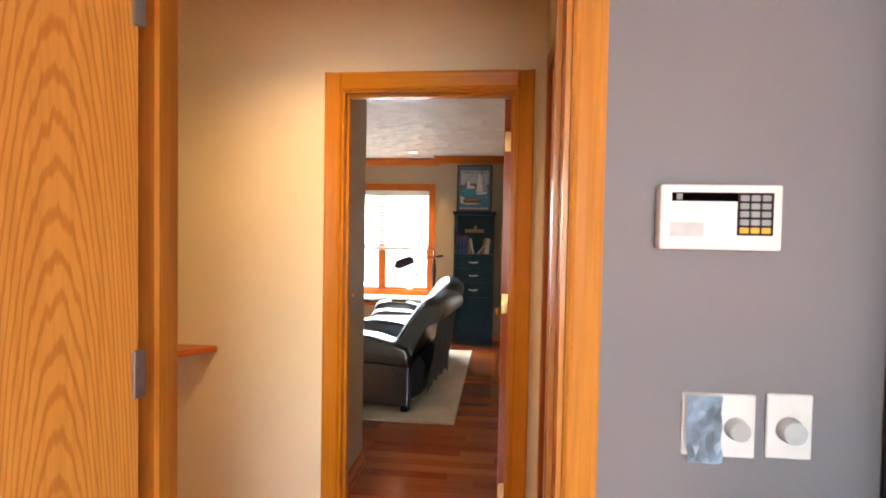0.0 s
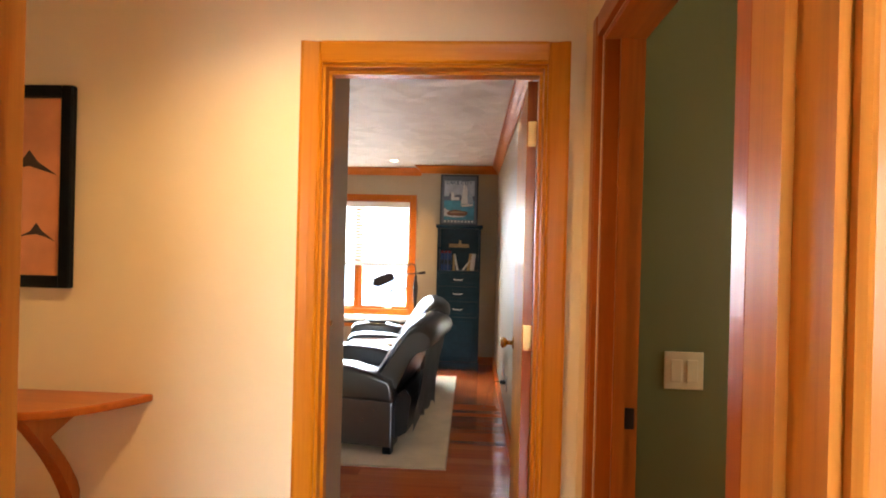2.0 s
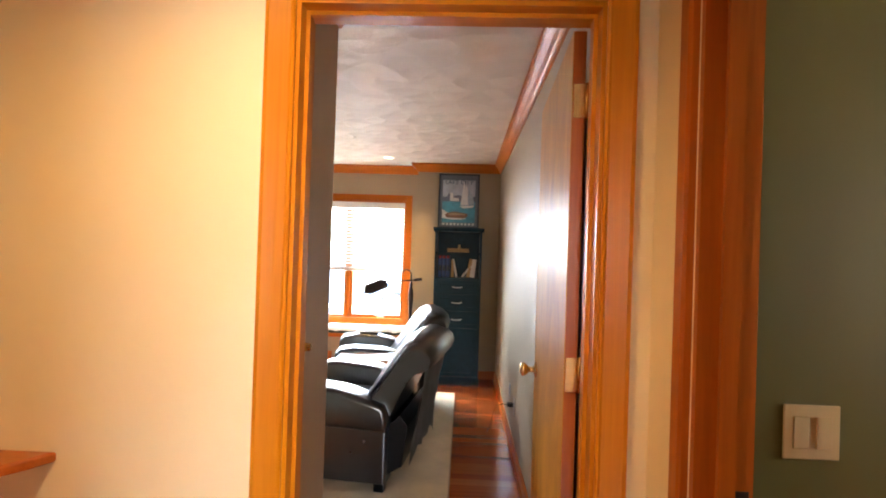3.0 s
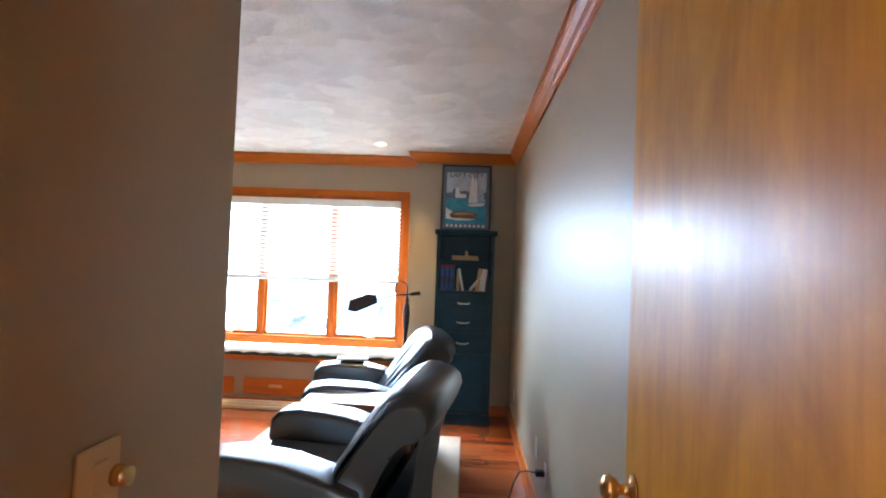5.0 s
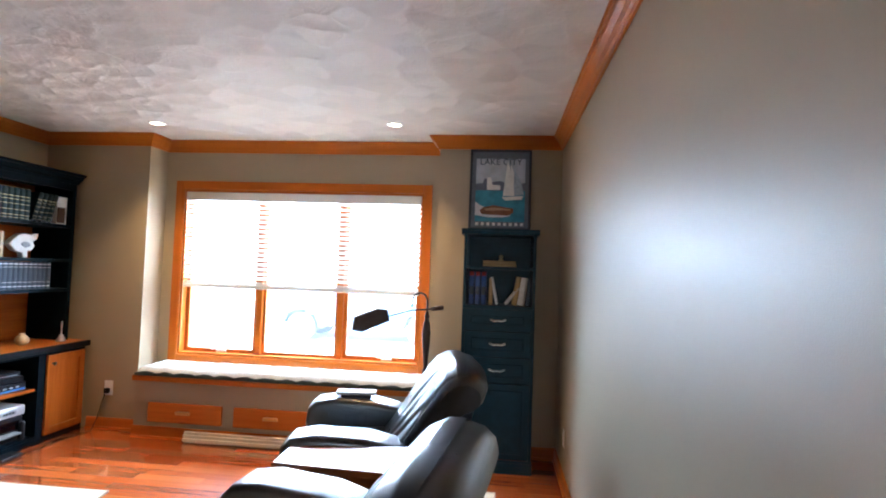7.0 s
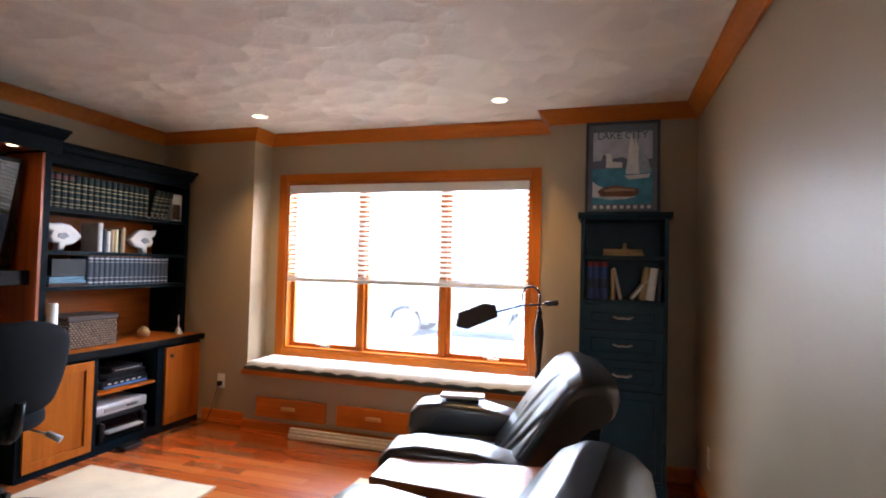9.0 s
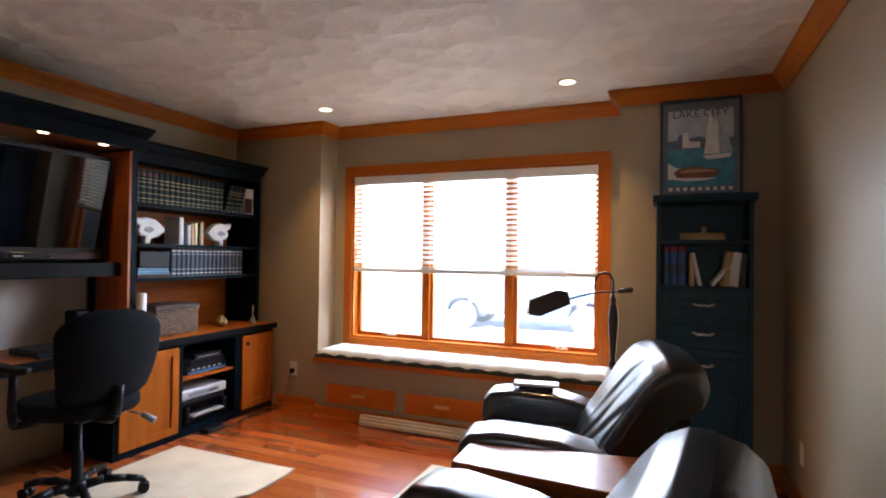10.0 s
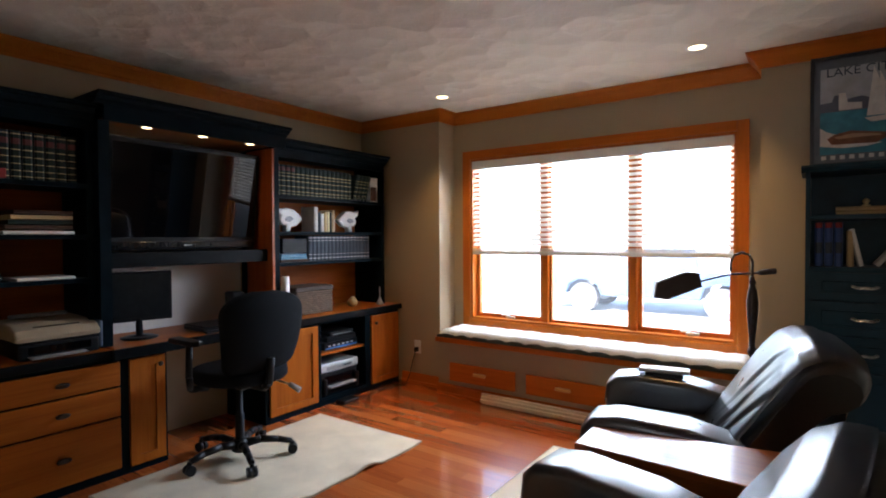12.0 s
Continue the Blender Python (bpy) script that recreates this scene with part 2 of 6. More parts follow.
def glass_material():
    m, n, l, p = material("window_glass")
    n.remove(p)
    g, t, mx, f = n.new("ShaderNodeBsdfGlossy"), n.new("ShaderNodeBsdfTransparent"), n.new("ShaderNodeMixShader"), n.new("ShaderNodeFresnel")
    g.inputs["Roughness"].default_value = 0.02
    f.inputs[0].default_value = 1.3
    l.new(f.outputs[0], mx.inputs[0])
    l.new(t.outputs[0], mx.inputs[1])
    l.new(g.outputs[0], mx.inputs[2])
    # a little translucency puts the outdoor glare's pale haze into the pane
    haze, haze_mix = n.new("ShaderNodeBsdfTranslucent"), n.new("ShaderNodeMixShader")
    haze_mix.inputs[0].default_value = 0.026
    l.new(mx.outputs[0], haze_mix.inputs[1])
    l.new(haze.outputs[0], haze_mix.inputs[2])
    l.new(haze_mix.outputs[0], n["Material Output"].inputs[0])
    return m


leather = leather_material()
chair_fabric = fabric("black_chair_fabric", (0.007, 0.0085, 0.011))
flap_fabric = fabric("grey_lining_fabric", (0.20, 0.20, 0.205))
rug_fabric = fabric("cream_rug", (0.74, 0.64, 0.48), 300)
cushion_fabric = fabric("light_tufted_cushion", (0.60, 0.60, 0.58), 200)
cushion_edge = fabric("dark_plaid_edge", (0.05, 0.055, 0.045), 90, 0.9)
plaster = plaster_ceiling()
plank_wood = plank_material()
glass = glass_material()

# ---- mesh helpers ----
OFF = {}


def box(bm, x0, x1, y0, y1, z0, z1, bevel=0.0, seg=1):
    vs = [bm.verts.new((x, y, z)) for x in (x0, x1) for y in (y0, y1) for z in (z0, z1)]
    fs = [bm.faces.new([vs[i] for i in q]) for q in ((0, 1, 3, 2), (4, 6, 7, 5), (0, 4, 5, 1), (2, 3, 7, 6), (0, 2, 6, 4), (1, 5, 7, 3))]
    if bevel:
        es = list({e for f in fs for e in f.edges})
        bmesh.ops.bevel(bm, geom=es, offset=bevel, segments=seg, affect="EDGES", profile=0.5)
    return bm


def B(*a, **k):
    return box(bmesh.new(), *a, **k)


def boxes(*items, bevel=0.0):
    bm = bmesh.new()
    for it in items:
        box(bm, *it, bevel=bevel)
    return bm


def ring(bm, axis, a0, a1, z0, z1, s, d0, d1):
    """A mitred frame of width s, one piece, facing along axis ('x' or 'y') from depth d0 to d1."""
    def at(u, z, d):
        return (u, d, z) if axis == "y" else (d, u, z)
    outer = [(a0, z0), (a1, z0), (a1, z1), (a0, z1)]
    inner = [(a0 + s, z0 + s), (a1 - s, z0 + s), (a1 - s, z1 - s), (a0 + s, z1 - s)]
    v = [[bm.verts.new(at(u, z, d)) for u, z in loop] for d in (d0, d1) for loop in (outer, inner)]
    o0, i0, o1, i1 = v
    fs = []
    for k in range(4):
        j = (k + 1) % 4
        fs += [bm.faces.new(q) for q in ((o0[k], o0[j], i0[j], i0[k]), (o1[k], i1[k], i1[j], o1[j]), (o0[k], o1[k], o1[j], o0[j]), (i0[k], i0[j], i1[j], i1[k]))]
    bmesh.ops.recalc_face_normals(bm, faces=fs)
    return bm


def cyl(bm, p, q, r0, r1=None, n=14, caps=True):
    """A tapered round bar from p to q."""
    p, q = Vector(p), Vector(q)
    r1 = r0 if r1 is None else r1
    rot = (q - p).to_track_quat("Z", "Y").to_matrix()
    a = [bm.verts.new(p + rot @ Vector((r0 * math.cos(2 * math.pi * i / n), r0 * math.sin(2 * math.pi * i / n), 0))) for i in range(n)]
    b = [bm.verts.new(q + rot @ Vector((r1 * math.cos(2 * math.pi * i / n), r1 * math.sin(2 * math.pi * i / n), 0))) for i in range(n)]
    for i in range(n):
        f = bm.faces.new((a[i], a[(i + 1) % n], b[(i + 1) % n], b[i]))
        f.smooth = True
    if caps:
        bm.faces.new(a[::-1])
        bm.faces.new(b)
    return bm


def lathe(bm, place, rings, n=18):
    """Turned shape: rings of (radius, height) round an upright axis."""
    x, y, z = place
    rows = [[bm.verts.new((x + r * math.cos(2 * math.pi * i / n), y + r * math.sin(2 * math.pi * i / n), z + h)) for i in range(n)] for r, h in rings]
    for a, b in zip(rows, rows[1:]):
        for i in range(n):
            bm.faces.new((a[i], a[(i + 1) % n], b[(i + 1) % n], b[i])).smooth = True
    bm.faces.new(rows[0][::-1])
    bm.faces.new(rows[-1])
    return bm


def tube(bm, pts, r, n=8):
    for a, b in zip(pts, pts[1:]):
        cyl(bm, a, b, r, r, n)
    return bm


def prism(bm, outline, axis, a, b, bevel=0.0, seg=2, smooth=False):
    """An outline of (u, v) pushed from a to b along x, y or z."""
    def at(u, v, w):
        return {"x": (w, u, v), "y": (u, w, v), "z": (u, v, w)}[axis]
    lo = [bm.verts.new(at(u, v, a)) for u, v in outline]
    hi = [bm.verts.new(at(u, v, b)) for u, v in outline]
    k = len(outline)
    fs = [bm.faces.new(lo), bm.faces.new(hi[::-1])]
    rim = list(fs[0].edges) + list(fs[1].edges)
    for i in range(k):
        f = bm.faces.new((lo[i], hi[i], hi[(i + 1) % k], lo[(i + 1) % k]))
        f.smooth = smooth
        fs.append(f)
    bmesh.ops.recalc_face_normals(bm, faces=fs)
    if bevel:
        bmesh.ops.bevel(bm, geom=rim, offset=bevel, segments=seg, affect="EDGES", profile=0.5)
        if smooth:
            for f in bm.faces:
                f.smooth = True
    return bm


def sweep(bm, profile, path, closed=False):
    """A moulding: the profile of (out, up) swept along corners (x, y), out to the left of the way, mitred."""
    k = len(path)
    rings = []
    for i, (x, y) in enumerate(path):
        before = Vector((x, y)) - Vector(path[i - 1]) if (closed or i) else None
        after = Vector(path[(i + 1) % k]) - Vector((x, y)) if (closed or i < k - 1) else None
        d0 = (before or after).normalized()
        d1 = (after or before).normalized()
        n0, n1 = Vector((-d0.y, d0.x)), Vector((-d1.y, d1.x))
        m = (n0 + n1).normalized()
        m /= max(0.3, m.dot(n1))
        rings.append([bm.verts.new((x + m.x * o, y + m.y * o, z)) for o, z in profile])
    pairs = list(zip(rings, rings[1:])) + ([(rings[-1], rings[0])] if closed else [])
    j = len(profile)
    for a, b in pairs:
        for i in range(j):
            bm.faces.new((a[i], b[i], b[(i + 1) % j], a[(i + 1) % j]))
    if not closed:
        bm.faces.new(rings[0])
        bm.faces.new(rings[-1][::-1])
    bmesh.ops.recalc_face_normals(bm, faces=bm.faces)
    return bm


def mesh_of(bm, name, mat, offset=(0, 0, 0)):
    if any(offset):
        bmesh.ops.translate(bm, verts=bm.verts, vec=-Vector(offset))
    me = bpy.data.meshes.new(name)
    bm.to_mesh(me)
    bm.free()
    me.materials.append(mat)
    return me


def thing(name, at, label, category, group="", kind=""):
    """A top-level thing: an empty at its base, that carries its parts."""
    ob = new(name)
    ob.empty_display_size = 0.1
    ob.location = at
    OFF[ob.name] = tuple(at)
    return tagged(ob, label, category, group, kind)


def solo(name, bm, mat, label, category, group="", kind="", at=(0, 0, 0)):
    ob = new(name, mesh_of(bm, name, mat, at))
    ob.location = at
    OFF[ob.name] = tuple(at)
    return tagged(ob, label, category, group, kind)


def part(name, bm, mat, parent, label=""):
    """One mesh of its own under a thing or a part; coordinates are those of the place."""
    off = OFF[parent.name]
    ob = new(name, mesh_of(bm, name, mat, off))
    ob.parent = parent
    OFF[ob.name] = off
    return tagged(ob, label)


def structure(name, bm, mat, label="", category=""):
    ob = new(name, mesh_of(bm, name, mat))
    OFF[ob.name] = (0, 0, 0)
    return tagged(ob, label, category, kind="structure")


def soften(ob, width=0.003, seg=2):
    b = ob.modifiers.new("bevel", "BEVEL")
    b.width, b.segments, b.limit_method, b.angle_limit = width, seg, "ANGLE", radians(40)
    return ob

# ---- the large structure ----
CEIL, HEAD = 2.45, 2.05
structure("floor", boxes((-4.2, 0.37, 2.11, 7.34, -0.12, -0.012), (-2.52, 2.62, -2.9, 2.109, -0.12, -0.012)), dark_brown, "subfloor under reddish hardwood boards", "floor")
structure("ceiling_office", B(-4.2, 0.37, 2.24, 7.34, CEIL, CEIL + 0.1), plaster, "trowelled white plaster ceiling with swirl texture", "ceiling")
structure("ceiling_hall", B(-2.52, 2.6, -2.9, 2.24, CEIL, CEIL + 0.1), white_ceiling, "plain painted white ceiling", "ceiling")
structure("wall_east", B(0.25, 0.37, 2.24, 7.34, 0, CEIL), taupe, "taupe painted wall", "wall")
structure("wall_west", B(-4.2, -4.08, 2.11, 7.34, 0, CEIL), taupe, "taupe painted wall behind the desk unit", "wall")
WX0, WX1, WZ0, WZ1 = -2.965, -0.852, 0.60, 2.03
structure("wall_north", boxes((-0.70, 0.25, 6.90, 7.34, 0, CEIL), (-4.08, -3.14, 6.90, 7.34, 0, CEIL),
                              (-3.14, WX0, 7.14, 7.34, 0, CEIL), (WX1, -0.70, 7.14, 7.34, 0, CEIL),
                              (WX0, WX1, 7.14, 7.34, 0, WZ0), (WX0, WX1, 7.14, 7.34, WZ1, CEIL)), taupe, "taupe painted wall with a recessed window bay", "wall")
structure("wall_closet", boxes((-4.08, -0.70, 2.90, 3.00, 0, CEIL), (-0.80, -0.70, 2.24, 2.90, 0, CEIL)), taupe, "taupe painted closet wall beside the door", "wall")
DX0, DX1 = -0.585, 0.182
structure("wall_door_office_side", boxes((-0.80, DX0, 2.177, 2.24, 0, CEIL), (DX1, 0.37, 2.177, 2.24, 0, CEIL), (DX0, DX1, 2.177, 2.24, HEAD, CEIL)), taupe, "taupe painted wall round the door", "wall")
structure("wall_door_hall_side", boxes((-2.4, DX0, 2.11, 2.175, 0, CEIL), (DX1, 0.30, 2.11, 2.175, 0, CEIL), (DX0, DX1, 2.11, 2.175, HEAD, CEIL)), cream, "cream painted hall wall lit by a warm lamp", "wall")
structure("wall_closet_back", B(-4.08, -2.4, 2.11, 2.175, 0, CEIL), taupe, "taupe painted closet back wall", "wall")
structure("wall_hall_west", B(-2.52, -2.4, 0.91, 2.175, 0, CEIL), cream, "cream painted hall end wall", "wall")
BY0, BY1 = 1.08, 1.885
structure("wall_hall_east", boxes((0.30, 0.36, 0.91, BY0, 0, CEIL), (0.30, 0.36, BY1, 2.175, 0, CEIL), (0.30, 0.36, BY0, BY1, HEAD, CEIL)), cream, "cream painted hall wall with a doorway", "wall")
structure("wall_bath_west", boxes((0.362, 0.42, 0.95, BY0, 0, CEIL), (0.362, 0.42, BY1, 1.953, 0, CEIL), (0.362, 0.42, BY0, BY1, HEAD, CEIL)), olive, "dark olive green painted wall", "wall")
structure("wall_bath_north", B(0.362, 2.4, 1.955, 2.10, 0, CEIL), olive, "dark olive green painted wall", "wall")
structure("wall_bath_south", B(0.362, 2.4, 0.912, 0.948, 0, CEIL), olive, "dark olive green painted wall", "wall")
# the opening is unseen and only added to hold the fill lamp
structure("wall_bath_east", boxes((2.4, 2.5, 0.912, 1.14, 0, CEIL), (2.4, 2.5, 1.76, 2.10, 0, CEIL), (2.4, 2.5, 1.14, 1.76, 0, 1.09), (2.4, 2.5, 1.14, 1.76, 1.91, CEIL)), olive, "dark olive green painted wall with an unseen opening added for the fill lamp", "wall")
SX0, SX1 = -0.578, 0.236
structure("wall_study_north", boxes((-2.4, SX0, 0.773, 0.84, 0, CEIL), (SX1, 2.5, 0.773, 0.84, 0, CEIL), (SX0, SX1, 0.773, 0.84, HEAD, CEIL)), slate, "slate grey painted wall", "wall")
structure("wall_hall_south", boxes((-2.4, SX0, 0.842, 0.91, 0, CEIL), (SX1, 2.5, 0.842, 0.91, 0, CEIL), (SX0, SX1, 0.842, 0.91, HEAD, CEIL)), cream, "cream painted hall wall", "wall")
structure("wall_study_west", B(-2.52, -2.4, -2.9, 0.84, 0, CEIL), slate, "slate grey painted wall", "wall")
structure("wall_study_east", B(2.5, 2.62, -2.9, 0.91, 0, CEIL), slate, "slate grey painted wall", "wall")
structure("wall_study_south", boxes((-2.4, -0.2, -2.9, -2.78, 0, CEIL), (1.4, 2.5, -2.9, -2.78, 0, CEIL), (-0.2, 1.4, -2.9, -2.78, 0, 0.8), (-0.2, 1.4, -2.9, -2.78, 2.05, CEIL)), slate, "slate grey painted wall with a window opening", "wall")

# crown moulding and baseboards
ROOM = [(0.25, 2.24), (0.25, 6.90), (-0.70, 6.90), (-0.70, 7.14), (-3.14, 7.14), (-3.14, 6.90), (-4.08, 6.90), (-4.08, 3.00), (-0.70, 3.00), (-0.70, 2.24)]
CROWN = [(0.0, 2.448), (0.0, 2.352), (0.012, 2.352), (0.016, 2.366), (0.026, 2.376), (0.036, 2.396), (0.056, 2.418), (0.066, 2.424), (0.070, 2.436), (0.078, 2.438), (0.078, 2.448)]
crown = structure("crown_moulding", sweep(bmesh.new(), CROWN, ROOM, True), crown_wood, "amber stained wooden crown moulding", "trim")
BASE = [(0.0, 0.0), (0.0, 0.092), (0.006, 0.092), (0.013, 0.078), (0.014, 0.02), (0.022, 0.018), (0.022, 0.0)]
for bp in ([(0.25, 2.30), (0.25, 6.90), (-0.70, 6.90), (-0.70, 6.78)], [(-3.06, 6.767), (-3.06, 6.90), (-3.57, 6.90)], [(-3.5, 3.00), (-0.70, 3.00), (-0.70, 2.26)],
           [(-0.662, 2.11), (-2.4, 2.11), (-2.4, 0.91), (-0.64, 0.91)]):
    structure("baseboard", sweep(bmesh.new(), BASE, bp), trim_wood["x"], "amber stained wooden baseboard", "trim")


def casing_x(name, x0, x1, y, out, woods, top=HEAD, w=0.06, label=""):
    """A stepped door casing on a wall that runs along x; out is -1 or 1."""
    r = 0.006
    t0 = thing(name, (x0, y, 0), label or "stained wooden door casing", "door casing", kind="structure")
    for a, b, name_ in ((x0 - w + r, x0 + r, "upright"), (x1 - r, x1 + w - r, "upright")):
        bm = bmesh.new()
        mid = (a + b) / 2
        prof = [(a, 0), (a, 0.016), (a + 0.01, 0.018), (mid, 0.013), (b - 0.012, 0.010), (b - 0.006, 0.012), (b, 0.008), (b, 0)]
        if a > (x0 + x1) / 2:
            prof = [(a + b - u, v) for u, v in prof][::-1]
        prism(bm, [(u, y + out * v) for u, v in prof], "z", 0, top + w - r)
        part(name_, bm, woods["z"], t0)
    bm = bmesh.new()
    za, zb = top - r, top + w - r
    prof = [(0, za), (0.008, za), (0.012, za + 0.006), (0.010, za + 0.012), (0.013, (za + zb) / 2), (0.018, zb - 0.01), (0.016, zb), (0, zb)]
    prism(bm, [(y + out * u, z) for u, z in prof], "x", x0 + r, x1 - r)
    part("head", bm, woods["x"], t0)
    return t0


def casing_y(name, y0, y1, x, out, woods, top=HEAD, w=0.06):
    t0 = thing(name, (x, y0, 0), "stained wooden door casing", "door casing", kind="structure")
    for a, b in ((y0 - w, y0), (y1, y1 + w)):
        bm = bmesh.new()
        prism(bm, [(x, a), (x + out * 0.014, a), (x + out * 0.018, a + 0.012), (x + out * 0.018, b - 0.012), (x + out * 0.012, b), (x, b)], "z", 0, top + w)
        part("upright", bm, woods["z"], t0)
    part("head", B(min(x, x + out * 0.016), max(x, x + out * 0.016), y0, y1, top, top + w), woods["y"], t0)
    return t0


casing_x("door_casing_office", DX0, DX1, 2.11, -1, hall_lit_trim, w=0.072, label="amber stained casing of the office door")
casing_x("door_casing_office_inside", DX0, DX1, 2.24, 1, trim_wood, label="amber stained casing inside the office")
casing_x("door_casing_study", SX0, SX1, 0.773, -1, oak, w=0.056, label="honey oak casing of the study doorway")
casing_x("door_casing_study_hall", SX0, SX1, 0.91, 1, oak, label="honey oak casing seen from the hall")
casing_y("door_casing_bath", BY0, BY1, 0.30, -1, red_wood)


def jamb_x(name, x0, x1, y0, y1, woods, stop_y):
    t0 = thing(name, (x0, y0, 0), "stained wooden door jamb with a stop", "door jamb", kind="structure")
    d = 0.016
    part("upright", boxes((x0, x0 + d, y0, y1, 0, HEAD), (x0 + d, x0 + d + 0.011, stop_y, stop_y + 0.034, 0, HEAD - d - 0.011)), woods["z"], t0)
    part("upright", boxes((x1 - d, x1, y0, y1, 0, HEAD), (x1 - d - 0.011, x1 - d, stop_y, stop_y + 0.034, 0, HEAD - d - 0.011)), woods["z"], t0)
    part("head", boxes((x0 + d, x1 - d, y0, y1, HEAD - d, HEAD), (x0 + d, x1 - d, stop_y, stop_y + 0.034, HEAD - d - 0.011, HEAD - d)), woods["x"], t0)


jamb_x("door_jamb_office", DX0, DX1, 2.113, 2.237, hall_lit_trim, 2.155)
jamb_x("door_jamb_study", SX0, SX1, 0.776, 0.907, oak, 0.83)
jb = thing("door_jamb_bath", (0.3, BY0, 0), "reddish stained wooden door jamb", "door jamb", kind="structure")
part("upright", boxes((0.303, 0.417, BY1 - 0.016, BY1, 0, HEAD), (0.345, 0.378, BY1 - 0.027, BY1 - 0.016, 0, HEAD - 0.016)), red_wood["z"], jb)
part("upright", boxes((0.303, 0.417, BY0, BY0 + 0.016, 0, HEAD), (0.345, 0.378, BY0 + 0.016, BY0 + 0.027, 0, HEAD - 0.016)), red_wood["z"], jb)
part("head", B(0.303, 0.417, BY0 + 0.016, BY1 - 0.016, HEAD - 0.016, HEAD), red_wood["y"], jb)
part("strike_plate", B(0.382, 0.408, BY1 - 0.0195, BY1 - 0.016, 0.93, 0.99, bevel=0.001), bronze, jb, "dark strike plate")


def knob(parent, x, y, z, side, mat):
    bm = bmesh.new()
    lathe(bm, (0, 0, 0), [(0.001, 0.0), (0.031, 0.0), (0.031, 0.005), (0.012, 0.009), (0.011, 0.03), (0.02, 0.036), (0.028, 0.048), (0.026, 0.058), (0.015, 0.065), (0.001, 0.066)], 20)
    bmesh.ops.rotate(bm, verts=bm.verts, matrix=Matrix.Rotation(radians(90 * side), 3, "Y"))
    bmesh.ops.translate(bm, verts=bm.verts, vec=(x, y, z))
    return part("door_knob", bm, mat, parent, "round brass knob")


def hinge(parent, x, y, z, mat, dx):
    bm = boxes((min(x, x + dx), max(x, x + dx), y - 0.0015, y + 0.0015, z - 0.045, z + 0.045))
    cyl(bm, (x, y, z - 0.048), (x, y, z + 0.048), 0.0065, n=10)
    for k in (-0.028, 0, 0.028):
        cyl(bm, (x + dx * 0.55, y - 0.003, z + k), (x + dx * 0.55, y + 0.003, z + k), 0.004, n=6)
    return part("hinge", bm, mat, parent)


# office door, open along the right-hand wall
od = thing("door_office", (0.164, 2.25, 0), "smooth maple veneer door, standing open against the wall", "door", kind="structure")
leaf = part("leaf", B(0.126, 0.161, 2.255, 3.07, 0.012, 2.035, bevel=0.0015), birch_face, od)
part("edge_strip", boxes((0.1275, 0.1595, 2.2535, 2.2548, 0.014, 2.033)), red_wood["z"], od, "dark reddish hinge edge")
knob(od, 0.126, 3.0, 0.965, -1, brass)
knob(od, 0.161, 3.0, 0.965, 1, brass)
for hz in (1.845, 1.115, 0.25):
    hinge(od, 0.166, 2.250, hz, brass, -0.036)
od.rotation_euler = (0, 0, radians(-2.5))

# study door, open beside the doorway
sd = thing("door_study", (-0.562, 0.768, 0), "oak veneer door with bold cathedral grain, open", "door", kind="structure")
part("leaf", B(-0.597, -0.562, -0.005, 0.765, 0.012, 2.035, bevel=0.0015), oak_face, sd)
for hz in (1.842, 1.16, 0.25):
    bm = boxes((-0.5625, -0.556, 0.752, 0.776, hz - 0.045, hz + 0.045), bevel=0.002)
    part("hinge", bm, dull_steel, sd, "dull satin nickel hinge")
knob(sd, -0.562, 0.06, 0.96, 1, brass)
sd.rotation_euler = (0, 0, radians(-22))
sd.location.x += 0.016

# ---- window ----
win = thing("window_1", (-1.9, 7.14, WZ0), "wide three-part wooden casement window", "window", kind="structure")
cw = 0.072
part("casing", prism(bmesh.new(), [(WX0 - cw, 7.14), (WX0 - cw, 7.122), (WX0 - 0.012, 7.126), (WX0, 7.132), (WX0, 7.14)], "z", WZ0 - cw, WZ1 + cw), trim_wood["z"], win)
part("casing", prism(bmesh.new(), [(WX1, 7.14), (WX1, 7.132), (WX1 + 0.012, 7.126), (WX1 + cw, 7.122), (WX1 + cw, 7.14)], "z", WZ0 - cw, WZ1 + cw), trim_wood["z"], win)
part("casing", prism(bmesh.new(), [(7.14, WZ1), (7.132, WZ1), (7.126, WZ1 + 0.012), (7.122, WZ1 + cw), (7.14, WZ1 + cw)], "x", WX0, WX1), trim_wood["x"], win)
part("casing", prism(bmesh.new(), [(7.14, WZ0), (7.132, WZ0), (7.126, WZ0 - 0.012), (7.122, WZ0 - cw), (7.14, WZ0 - cw)], "x", WX0, WX1), trim_wood["x"], win)
part("window_frame", ring(bmesh.new(), "y", WX0, WX1, WZ0, WZ1, 0.018, 7.143, 7.31), trim_wood["z"], win)
MX = (-2.262, -1.545)
for mx in MX:
    part("mullion", B(mx - 0.026, mx + 0.026, 7.18, 7.30, WZ0 + 0.018, WZ1 - 0.018, bevel=0.004), trim_wood["z"], win)
edges = [WX0 + 0.018, MX[0] - 0.026, MX[0] + 0.026, MX[1] - 0.026, MX[1] + 0.026, WX1 - 0.018]
